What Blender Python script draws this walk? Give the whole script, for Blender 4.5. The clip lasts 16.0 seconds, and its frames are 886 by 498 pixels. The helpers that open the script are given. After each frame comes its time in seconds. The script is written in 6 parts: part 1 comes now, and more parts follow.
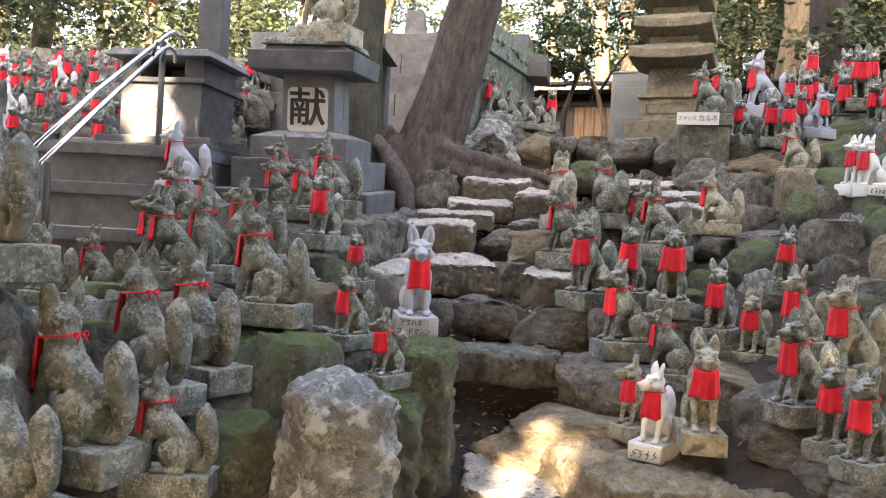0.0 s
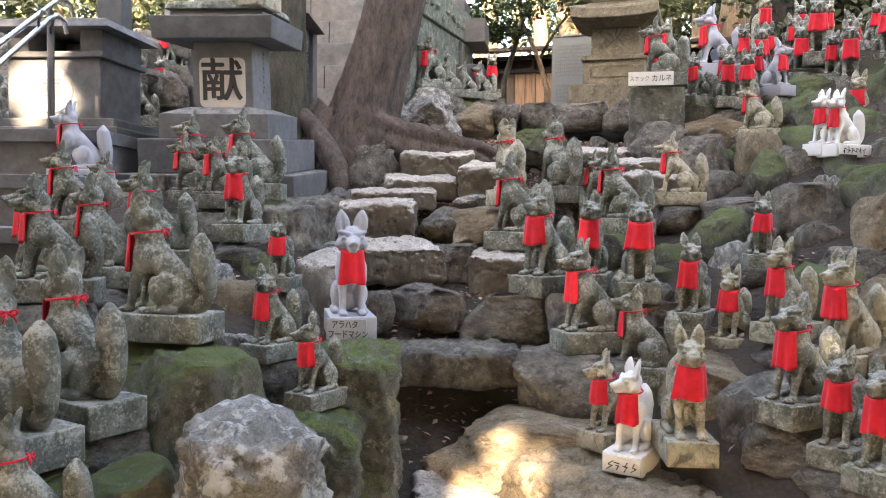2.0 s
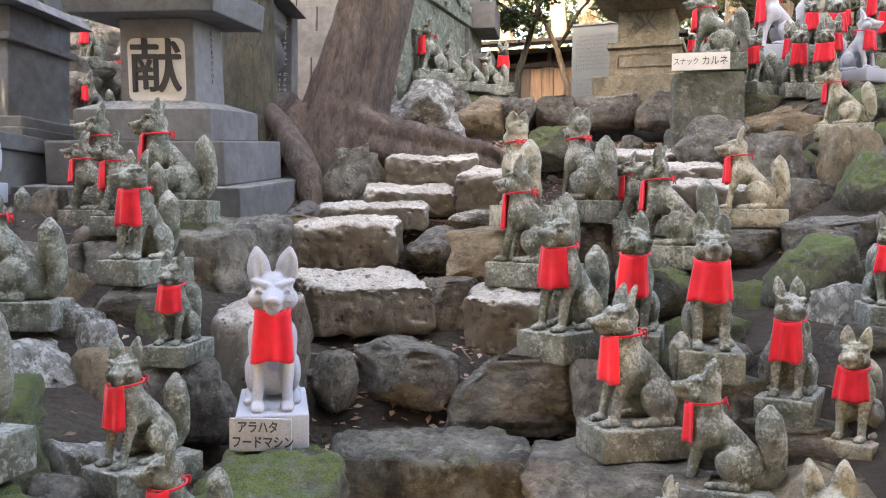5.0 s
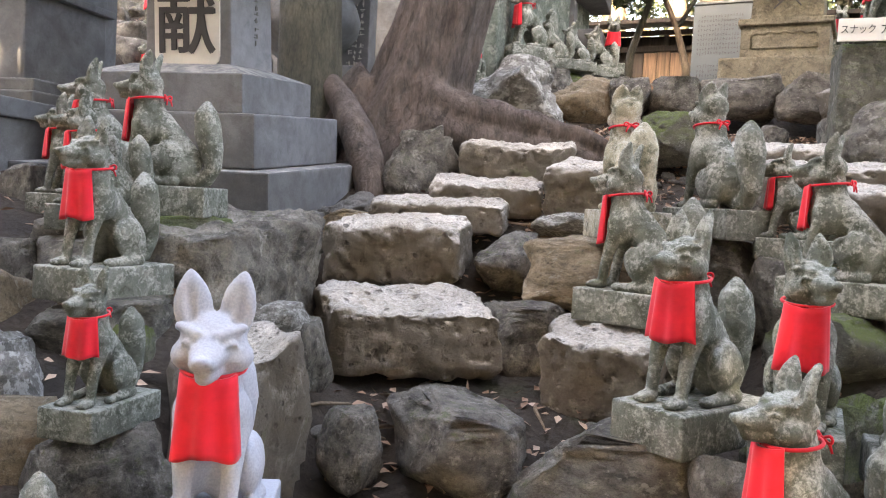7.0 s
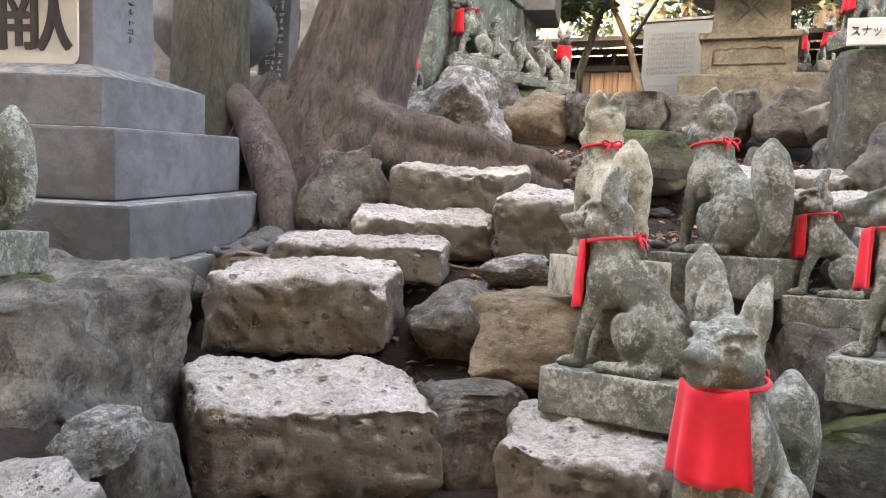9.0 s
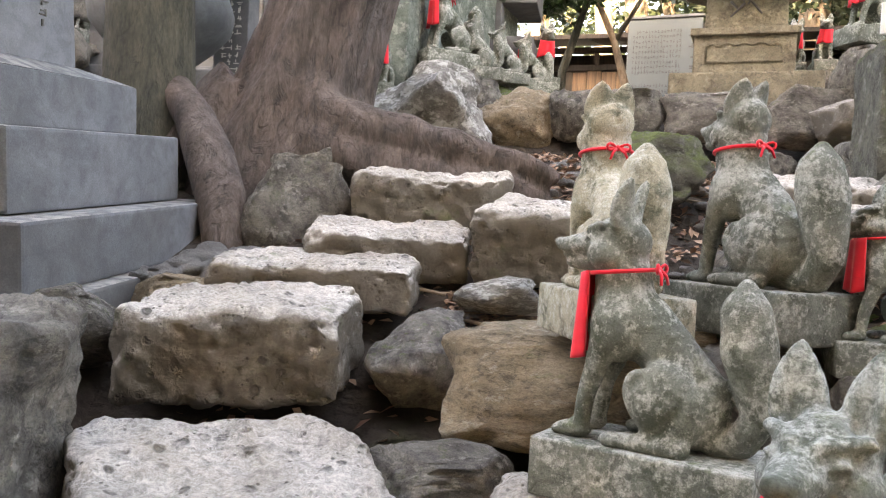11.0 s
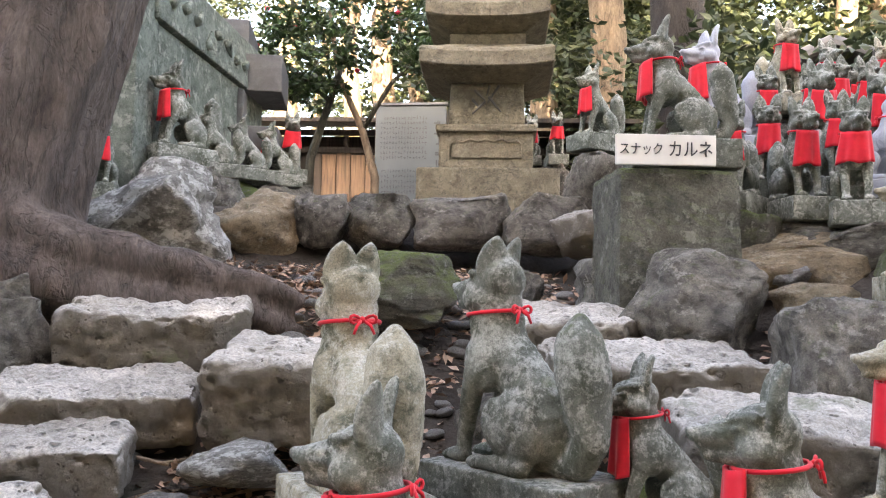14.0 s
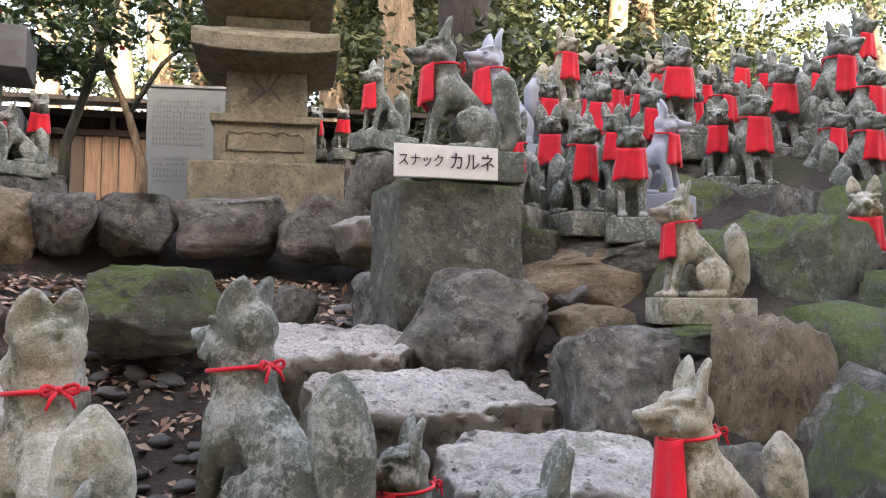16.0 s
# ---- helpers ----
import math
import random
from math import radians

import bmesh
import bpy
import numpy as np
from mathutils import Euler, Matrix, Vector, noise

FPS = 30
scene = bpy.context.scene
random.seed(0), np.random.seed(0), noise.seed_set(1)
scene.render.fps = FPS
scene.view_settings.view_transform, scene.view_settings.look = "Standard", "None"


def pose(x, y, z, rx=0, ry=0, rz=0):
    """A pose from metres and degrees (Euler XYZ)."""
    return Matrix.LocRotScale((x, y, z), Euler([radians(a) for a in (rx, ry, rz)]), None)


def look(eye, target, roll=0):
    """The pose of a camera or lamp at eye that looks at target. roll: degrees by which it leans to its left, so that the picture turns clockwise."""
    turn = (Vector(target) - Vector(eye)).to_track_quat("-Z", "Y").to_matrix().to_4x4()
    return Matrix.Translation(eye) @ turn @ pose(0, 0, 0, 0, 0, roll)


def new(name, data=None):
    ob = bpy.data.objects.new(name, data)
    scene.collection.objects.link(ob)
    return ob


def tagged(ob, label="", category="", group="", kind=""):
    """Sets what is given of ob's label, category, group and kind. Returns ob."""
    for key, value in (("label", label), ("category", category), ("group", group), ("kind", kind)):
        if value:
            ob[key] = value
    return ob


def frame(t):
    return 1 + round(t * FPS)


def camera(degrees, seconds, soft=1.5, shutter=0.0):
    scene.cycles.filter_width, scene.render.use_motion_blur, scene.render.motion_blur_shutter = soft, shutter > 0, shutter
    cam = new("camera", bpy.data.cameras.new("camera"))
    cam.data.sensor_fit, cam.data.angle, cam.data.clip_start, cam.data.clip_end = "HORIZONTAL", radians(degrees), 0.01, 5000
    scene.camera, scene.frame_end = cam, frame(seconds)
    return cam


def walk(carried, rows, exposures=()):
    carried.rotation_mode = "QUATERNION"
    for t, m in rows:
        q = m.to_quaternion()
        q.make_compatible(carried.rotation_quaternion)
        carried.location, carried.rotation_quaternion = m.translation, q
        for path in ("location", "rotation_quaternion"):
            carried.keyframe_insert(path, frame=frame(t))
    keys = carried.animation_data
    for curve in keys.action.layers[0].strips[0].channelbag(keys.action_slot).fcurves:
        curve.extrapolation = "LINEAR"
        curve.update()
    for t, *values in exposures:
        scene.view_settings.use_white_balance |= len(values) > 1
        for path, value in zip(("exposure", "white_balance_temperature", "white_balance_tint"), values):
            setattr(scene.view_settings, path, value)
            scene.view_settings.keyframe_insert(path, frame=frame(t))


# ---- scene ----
cam = camera(57.0, 16.0, soft=1.1)
PATH = [
    (0, (0.686, 0.186, 1.43), (0.495, 2.176, 1.403), 3.3),
    (0.5, (0.734, 0.346, 1.437), (0.6, 2.341, 1.396), 2.8),
    (1, (0.791, 0.506, 1.448), (0.668, 2.501, 1.383), 2.6),
    (1.5, (0.758, 0.637, 1.446), (0.638, 2.631, 1.362), 2.1),
    (2, (0.665, 0.854, 1.483), (0.612, 2.852, 1.398), 0.8),
    (2.5, (0.685, 1.073, 1.485), (0.709, 3.071, 1.384), 0.4),
    (3, (0.791, 1.348, 1.529), (0.876, 3.344, 1.423), 0.8),
    (3.5, (0.783, 1.519, 1.522), (0.872, 3.515, 1.419), 0.8),
    (4, (0.723, 1.829, 1.566), (0.783, 3.825, 1.469), -0.2),
    (4.5, (0.712, 2.022, 1.564), (0.738, 4.019, 1.459), -0.0),
    (5, (0.786, 2.336, 1.608), (0.689, 4.332, 1.528), 0.6),
    (5.2, (0.806, 2.425, 1.612), (0.654, 4.418, 1.541), 0.7),
    (7.3, (0.826, 3.631, 1.668), (0.487, 5.599, 1.555), 3.2),
    (7.5, (0.782, 3.74, 1.668), (0.454, 5.71, 1.561), 3.1),
    (8, (0.698, 4.012, 1.72), (0.437, 5.994, 1.642), 2.4),
    (8.5, (0.736, 4.214, 1.737), (0.519, 6.201, 1.687), 2.7),
    (11, (0.715, 4.911, 1.802), (0.57, 6.905, 1.761), 3.1),
    (11.5, (0.67, 5.033, 1.857), (0.633, 7.032, 1.823), 2.8),
    (12, (0.671, 5.059, 1.967), (0.822, 7.053, 1.952), 3.8),
    (12.5, (0.684, 5.076, 2.024), (0.909, 7.063, 2.066), 4.2),
    (13, (0.739, 5.169, 2.064), (1.019, 7.147, 2.168), 2.9),
    (13.5, (0.776, 5.259, 2.069), (1.098, 7.229, 2.195), 1.7),
    (14, (0.77, 5.23, 2.075), (1.207, 7.177, 2.216), 1.1),
    (14.5, (0.771, 5.272, 2.1), (1.346, 7.181, 2.27), 1.1),
    (15, (0.827, 5.376, 2.116), (1.521, 7.244, 2.281), 0.8),
    (15.5, (0.895, 5.468, 2.142), (1.706, 7.291, 2.273), 0.5),
    (16, (0.935, 5.483, 2.211), (1.848, 7.259, 2.325), 0.5),
]
EXPOSURES = [(0.0, 3.82, 8200, 17), (5.0, 4.2, 8500, 17), (7.5, 4.28, 8800, 17), (11.0, 4.4, 9000, 16), (13.5, 4.17, 8300, 16), (16.0, 3.75, 8000, 17)]
walk(cam, [(t, look(eye, target, roll)) for t, eye, target, roll in PATH], EXPOSURES)

# ---- world, sun and sky ----
SUN_AZ, SUN_EL = 191.0, 30.0            # compass degrees from +y towards +x, degrees of height
sun_dir = Vector((math.sin(radians(SUN_AZ)) * math.cos(radians(SUN_EL)), math.cos(radians(SUN_AZ)) * math.cos(radians(SUN_EL)), math.sin(radians(SUN_EL))))
world = bpy.data.worlds.new("sky")
scene.world = world
world.use_nodes = True
wn = world.node_tree
sky = wn.nodes.new("ShaderNodeTexSky")
sky.sky_type, sky.sun_disc = "NISHITA", False
sky.sun_elevation, sky.sun_rotation = radians(SUN_EL), radians(SUN_AZ)
sky.air_density, sky.dust_density = 1.0, 4.0
wn.links.new(sky.outputs[0], wn.nodes["Background"].inputs[0])
wn.nodes["Background"].inputs[1].default_value = 0.15
sun = new("sun", bpy.data.lights.new("sun", "SUN"))
sun.data.energy, sun.data.angle, sun.data.color = 3.2, radians(0.6), (1.0, 0.9, 0.76)
sun.matrix_world = look(sun_dir * 40, (0, 0, 0))


# ---- materials ----
class Mat:
    """A small builder for node materials."""

    def __init__(self, name, rough=0.8):
        self.m = bpy.data.materials.new(name)
        self.m.use_nodes = True
        self.t = self.m.node_tree
        self.b = self.t.nodes["Principled BSDF"]
        self.b.inputs["Roughness"].default_value = rough
        self.coord = self.node("ShaderNodeTexCoord")
        self.src = self.coord.outputs["Object"]

    def node(self, kind, **sets):
        n = self.t.nodes.new(kind)
        for k, v in sets.items():
            n.inputs[k].default_value = v
        return n

    def link(self, a, b):
        self.t.links.new(a, b)

    def world_space(self):
        geo = self.node("ShaderNodeNewGeometry")
        self.src = geo.outputs["Position"]
        return self

    def noise(self, scale, detail=5.0, rough=0.6, dist=0.0):
        n = self.node("ShaderNodeTexNoise", Scale=scale, Detail=detail, Roughness=rough, Distortion=dist)
        self.link(self.src, n.inputs["Vector"])
        return n.outputs["Fac"]

    def voronoi(self, scale, out="Distance"):
        n = self.node("ShaderNodeTexVoronoi", Scale=scale)
        self.link(self.src, n.inputs["Vector"])
        return n.outputs[out]

    def ramp(self, fac, *stops):
        n = self.node("ShaderNodeValToRGB")
        el = n.color_ramp.elements
        while len(el) < len(stops):
            el.new(0.5)
        for e, (p, c) in zip(el, stops):
            e.position = p
            e.color = (*c, 1) if isinstance(c, tuple) else (c, c, c, 1)
        self.link(fac, n.inputs[0])
        return n.outputs[0]

    def mix(self, fac, a, b, blend="MIX"):
        n = self.t.nodes.new("ShaderNodeMix")
        n.data_type, n.blend_type = "RGBA", blend
        for sock, v in ((n.inputs[0], fac), (n.inputs[6], a), (n.inputs[7], b)):
            if isinstance(v, tuple):
                sock.default_value = (*v, 1)
            elif isinstance(v, (int, float)):
                sock.default_value = v
            else:
                self.link(v, sock)
        return n.outputs[2]

    def math(self, op, a, b=0.0):
        n = self.t.nodes.new("ShaderNodeMath")
        n.operation = op
        for sock, v in zip(n.inputs, (a, b)):
            if isinstance(v, (int, float)):
                sock.default_value = v
            else:
                self.link(v, sock)
        return n.outputs[0]

    def random(self):
        return self.node("ShaderNodeObjectInfo").outputs["Random"]

    def island(self):
        return self.node("ShaderNodeNewGeometry").outputs["Random Per Island"]

    def up(self):
        geo, sep = self.node("ShaderNodeNewGeometry"), self.node("ShaderNodeSeparateXYZ")
        self.link(geo.outputs["Normal"], sep.inputs[0])
        return sep.outputs[2]

    def shift(self):
        """Move the pattern by a random step for each object."""
        n = self.t.nodes.new("ShaderNodeVectorMath")
        n.operation = "ADD"
        sc = self.math("MULTIPLY", self.random(), 37.0)
        self.link(self.src, n.inputs[0])
        self.link(sc, n.inputs[1])
        self.src = n.outputs[0]
        return self

    def bump(self, height, strength=0.4, dist=0.02):
        n = self.node("ShaderNodeBump", Strength=strength, Distance=dist)
        self.link(height, n.inputs["Height"])
        self.link(n.outputs[0], self.b.inputs["Normal"])
        return self

    def done(self, colour):
        if isinstance(colour, tuple):
            self.b.inputs["Base Color"].default_value = (*colour, 1)
        else:
            self.link(colour, self.b.inputs["Base Color"])
        return self.m


def weathered_stone(name, dark, light, lichen, moss_amount, lichen_amount, scale=1.0, tint=0.35):
    """Old carved stone: mottled grain, pale lichen, moss on upward faces."""
    k = Mat(name, 0.88).shift()
    big, fine, mid = k.noise(4 * scale, 6), k.noise(70 * scale, 8, 0.75), k.noise(16 * scale, 7, 0.65)
    c = k.mix(k.ramp(big, (0.32, 0.0), (0.68, 1.0)), dark, light)
    c = k.mix(0.7, c, k.ramp(fine, (0.3, 0.18), (0.55, 0.85), (0.75, 1.0)), "MULTIPLY")
    c = k.mix(0.6, c, k.ramp(k.noise(11 * scale, 8, 0.7, 0.8), (0.33, 0.2), (0.5, 1.0)), "MULTIPLY")
    spots = k.ramp(k.math("MULTIPLY", k.math("ADD", mid, k.math("MULTIPLY", fine, 0.35)), k.noise(5 * scale, 3)), (0.42 - 0.1 * lichen_amount, 0.0), (0.5 - 0.1 * lichen_amount, 1.0))
    c = k.mix(k.math("MULTIPLY", spots, min(0.8, 0.3 + 0.6 * lichen_amount)), c, lichen)
    veins = k.ramp(k.noise(2.6 * scale, 9, 0.65, 0.5), (0.485, 1.0), (0.5, 0.3), (0.515, 1.0))
    c = k.mix(0.45, c, veins, "MULTIPLY")
    moss = k.math("MULTIPLY", k.ramp(k.up(), (0.0, 0.0), (0.7, 1.0)), k.ramp(k.noise(6 * scale, 7, 0.65), (0.62 - 0.3 * moss_amount, 0.0), (0.74 - 0.25 * moss_amount, 1.0)))
    green = k.mix(k.ramp(fine, (0.35, 0.0), (0.65, 1.0)), (0.035, 0.055, 0.012), (0.15, 0.19, 0.045))
    c = k.mix(k.math("MULTIPLY", moss, min(1.0, 0.4 + moss_amount)), c, green)
    c = k.mix(tint, c, k.ramp(k.random(), (0.0, (0.45, 0.5, 0.44)), (0.35, (0.82, 0.83, 0.82)), (0.7, (0.62, 0.61, 0.56)), (1.0, (0.97, 0.97, 0.94))), "MULTIPLY")
    k.bump(k.math("ADD", k.math("ADD", k.math("MULTIPLY", fine, 0.6), k.math("MULTIPLY", veins, 0.5)), k.math("ADD", mid, k.math("MULTIPLY", moss, 0.5))), 0.85, 0.02)
    return k.done(c)


def fox_stone(name, dark, light, lichen, spotted, tint):
    """Carved grey-green stone: sandy grain, a dusting of pale lichen, dark algae stains."""
    k = Mat(name, 0.9).shift()
    big, grain, mid = k.noise(5, 5), k.noise(130, 6, 0.75), k.noise(34, 8, 0.75)
    c = k.mix(k.ramp(big, (0.3, 0.0), (0.7, 1.0)), dark, light)
    algae = k.ramp(k.noise(7, 7, 0.7, 0.6), (0.47, 0.0), (0.62, 0.8))
    c = k.mix(algae, c, (0.062, 0.075, 0.045))
    field = k.math("ADD", k.math("MULTIPLY", mid, 0.62), k.math("ADD", k.math("MULTIPLY", k.noise(6.5, 4), 0.38), k.math("MULTIPLY", k.up(), 0.06)))
    spots = k.ramp(field, (0.56 - 0.06 * spotted, 0.0), (0.66 - 0.06 * spotted, 0.8))
    c = k.mix(spots, c, lichen)
    c = k.mix(0.75, c, k.ramp(grain, (0.3, 0.25), (0.58, 1.0)), "MULTIPLY")
    moss = k.math("MULTIPLY", k.ramp(k.up(), (0.2, 0.0), (0.8, 1.0)), k.ramp(k.noise(9, 6), (0.58, 0.0), (0.68, 0.6)))
    c = k.mix(moss, c, (0.1, 0.125, 0.04))
    c = k.mix(tint, c, k.ramp(k.random(), (0.0, (0.5, 0.56, 0.5)), (0.35, (0.86, 0.88, 0.85)), (0.7, (0.68, 0.66, 0.6)), (1.0, (1.0, 1.0, 0.96))), "MULTIPLY")
    k.bump(k.math("ADD", k.math("MULTIPLY", grain, 0.6), k.math("MULTIPLY", mid, 0.8)), 0.7, 0.012)
    return k.done(c)


M_FOX = fox_stone("weathered_fox_stone", (0.1, 0.112, 0.09), (0.29, 0.3, 0.26), (0.56, 0.56, 0.51), 1.0, 0.5)
M_FOX_WARM = fox_stone("yellowed_fox_stone", (0.33, 0.29, 0.2), (0.58, 0.53, 0.41), (0.66, 0.63, 0.55), 0.8, 0.25)
M_ROCK = weathered_stone("mountain_rock", (0.078, 0.069, 0.057), (0.34, 0.31, 0.265), (0.5, 0.475, 0.43), 0.22, 0.1, 1.6, 0.45)
M_ROCK_MOSS = weathered_stone("mossy_rock", (0.10, 0.10, 0.08), (0.22, 0.21, 0.17), (0.36, 0.36, 0.32), 0.95, 0.25, 2.0, 0.3)
M_ROCK_TAN = weathered_stone("ochre_rock", (0.24, 0.18, 0.11), (0.42, 0.33, 0.22), (0.45, 0.42, 0.34), 0.1, 0.2, 1.6, 0.3)
M_ROCK_PALE = weathered_stone("lichened_rock", (0.18, 0.17, 0.15), (0.42, 0.41, 0.375), (0.54, 0.535, 0.5), 0.15, 0.9, 1.6, 0.2)


def granite(name, dark, light, stain):
    """Dressed granite: fine speckle, soft stains, faint streaks."""
    k = Mat(name, 0.78).world_space()
    c = k.mix(k.ramp(k.noise(2.2, 6), (0.3, 0.0), (0.7, 1.0)), dark, light)
    c = k.mix(0.5, c, k.ramp(k.noise(180, 4, 0.7), (0.3, 0.3), (0.65, 1.0)), "MULTIPLY")
    c = k.mix(0.5, c, k.ramp(k.noise(11, 8, 0.7, 0.6), (0.34, 0.35), (0.58, 1.0)), "MULTIPLY")
    c = k.mix(k.ramp(k.noise(1.6, 8, 0.7, 0.8), (0.44, 0.0), (0.66, 0.75)), c, stain)
    c = k.mix(k.math("MULTIPLY", k.ramp(k.up(), (0.3, 0.0), (0.9, 1.0)), k.ramp(k.noise(14, 7, 0.7), (0.42, 0.0), (0.58, 0.55))), c, (0.36, 0.345, 0.31))
    k.bump(k.noise(160, 4), 0.25, 0.004)
    return k.done(c)


M_GRANITE = granite("grey_granite", (0.1, 0.105, 0.112), (0.2, 0.205, 0.212), (0.06, 0.058, 0.053))
M_GRANITE_PALE = granite("pale_blue_granite", (0.17, 0.175, 0.185), (0.27, 0.272, 0.28), (0.13, 0.128, 0.125))
M_GRANITE_DARK = granite("dark_stained_granite", (0.09, 0.095, 0.1), (0.2, 0.2, 0.2), (0.07, 0.065, 0.055))
M_PAGODA = weathered_stone("yellow_sandstone", (0.17, 0.145, 0.095), (0.3, 0.26, 0.18), (0.32, 0.29, 0.22), 0.12, 0.2, 2.0, 0.1)
M_GREENSTONE = weathered_stone("greenish_monument_stone", (0.13, 0.16, 0.13), (0.27, 0.31, 0.26), (0.4, 0.42, 0.36), 0.25, 0.4, 2.2, 0.1)


def step_material():
    k = Mat("porous_step_stone", 0.92).shift()
    big, fine = k.noise(3.5, 6), k.noise(95, 7, 0.75)
    pits = k.math("MAXIMUM", k.math("SUBTRACT", 1.0, k.voronoi(15)), k.math("SUBTRACT", 0.97, k.voronoi(40)))
    holes = k.math("MULTIPLY", k.ramp(k.math("ADD", pits, k.math("MULTIPLY", fine, 0.25)), (0.88, 0.0), (0.95, 1.0)), k.ramp(k.noise(9, 4), (0.44, 0.0), (0.56, 1.0)))
    c = k.mix(k.ramp(big, (0.3, 0.0), (0.7, 1.0)), (0.42, 0.38, 0.325), (0.8, 0.75, 0.67))
    c = k.mix(0.75, c, k.ramp(fine, (0.3, 0.2), (0.62, 1.0)), "MULTIPLY")
    c = k.mix(0.6, c, k.ramp(k.noise(26, 7, 0.7), (0.34, 0.25), (0.52, 1.0)), "MULTIPLY")
    c = k.mix(k.math("MULTIPLY", holes, 0.75), c, (0.05, 0.045, 0.038))
    # Steep faces painted darker brown in patches, putting their shade into the colour.
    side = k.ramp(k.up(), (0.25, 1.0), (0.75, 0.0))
    side_shade = k.math("MULTIPLY", side, k.ramp(k.noise(7, 6), (0.2, 0.1), (0.45, 0.92)))
    c = k.mix(side_shade, c, (0.115, 0.094, 0.068))
    c = k.mix(k.ramp(k.noise(2.2, 6), (0.56, 0.0), (0.7, 0.5)), c, (0.24, 0.19, 0.12))
    c = k.mix(k.ramp(k.noise(5.5, 6), (0.62, 0.0), (0.72, 0.55)), c, (0.12, 0.15, 0.06))
    k.bump(k.math("SUBTRACT", k.math("MULTIPLY", fine, 0.5), k.math("MULTIPLY", holes, 1.3)), 1.0, 0.028)
    return k.done(c)


def plain(name, colour, rough=0.7, vary=0.25, scale=30, bump=0.2, metal=0.0):
    k = Mat(name, rough).shift()
    n = k.noise(scale, 6)
    c = k.mix(vary, colour, k.ramp(n, (0.3, 0.35), (0.7, 1.0)), "MULTIPLY")
    k.b.inputs["Metallic"].default_value = metal
    if bump:
        k.bump(n, bump, 0.006)
    return k.done(c)


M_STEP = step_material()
M_WHITE_FOX = plain("white_stone", (0.74, 0.73, 0.7), 0.7, 0.25, 40, 0.25)
M_GRANITE_FOX = plain("pale_granite", (0.4, 0.42, 0.47), 0.75, 0.4, 90, 0.3)
M_PLATE = plain("whitewashed_plate", (0.72, 0.7, 0.65), 0.8, 0.2, 14, 0.2)
M_INK = plain("black_ink", (0.03, 0.03, 0.035), 0.6, 0.0, 30, 0)
M_CARVED = plain("carved_shadowed_letters", (0.1, 0.095, 0.085), 0.85, 0.2, 30, 0.1)
M_STEEL = plain("brushed_stainless", (0.72, 0.72, 0.72), 0.22, 0.1, 60, 0, 1.0)
M_DARK_METAL = plain("dark_post", (0.05, 0.045, 0.04), 0.5, 0.2, 30, 0.1, 0.4)
M_BOARD = plain("blue_grey_notice_board", (0.078, 0.094, 0.1), 0.7, 0.2, 6, 0.1)


def cloth_material():
    k = Mat("red_cotton", 0.85).shift()
    n = k.noise(8, 4)
    c = k.mix(k.ramp(n, (0.3, 0.0), (0.7, 1.0)), (0.55, 0.004, 0.016), (0.74, 0.008, 0.028))
    c = k.mix(0.3, c, k.ramp(k.random(), (0.0, (1.0, 0.8, 0.75)), (1.0, (0.85, 0.95, 1.0))), "MULTIPLY")
    k.b.inputs["Sheen Weight"].default_value = 0.15
    k.bump(k.noise(240, 2), 0.15, 0.002)
    return k.done(c)


def bark_material(name, a, b, scale=1.0):
    k = Mat(name, 0.95)
    broad = k.noise(3.5 * scale, 6, 0.65)
    mp = k.node("ShaderNodeMapping")
    mp.inputs["Scale"].default_value = (1, 1, 0.3)
    k.link(k.src, mp.inputs[0])
    k.src = mp.outputs[0]
    n, f = k.noise(13 * scale, 9, 0.7, 0.25), k.noise(75 * scale, 7, 0.7)
    crack = k.ramp(k.noise(7 * scale, 6, 0.6, 1.4), (0.47, 1.0), (0.5, 0.25), (0.53, 1.0))
    c = k.mix(k.ramp(n, (0.32, 0.0), (0.66, 1.0)), a, b)
    c = k.mix(0.6, c, k.ramp(broad, (0.35, 0.45), (0.6, 1.0)), "MULTIPLY")
    c = k.mix(0.65, c, k.ramp(f, (0.3, 0.3), (0.65, 1.0)), "MULTIPLY")
    c = k.mix(0.25, c, crack, "MULTIPLY")
    k.bump(k.math("ADD", k.math("ADD", n, k.math("MULTIPLY", crack, 0.5)), k.math("MULTIPLY", f, 0.4)), 0.9, 0.035)
    return k.done(c)


def soil_material():
    k = Mat("dark_soil", 0.95).world_space()
    n, f, p = k.noise(2.5, 7), k.noise(45, 8, 0.7), k.voronoi(30)
    c = k.mix(k.ramp(n, (0.3, 0.0), (0.7, 1.0)), (0.026, 0.02, 0.015), (0.085, 0.064, 0.048))
    c = k.mix(0.5, c, k.ramp(f, (0.3, 0.35), (0.7, 1.0)), "MULTIPLY")
    c = k.mix(k.ramp(k.noise(1.3, 4), (0.6, 0.0), (0.72, 0.5)), c, (0.06, 0.08, 0.025))
    k.bump(k.math("ADD", f, k.math("MULTIPLY", p, 0.4)), 0.9, 0.03)
    return k.done(c)


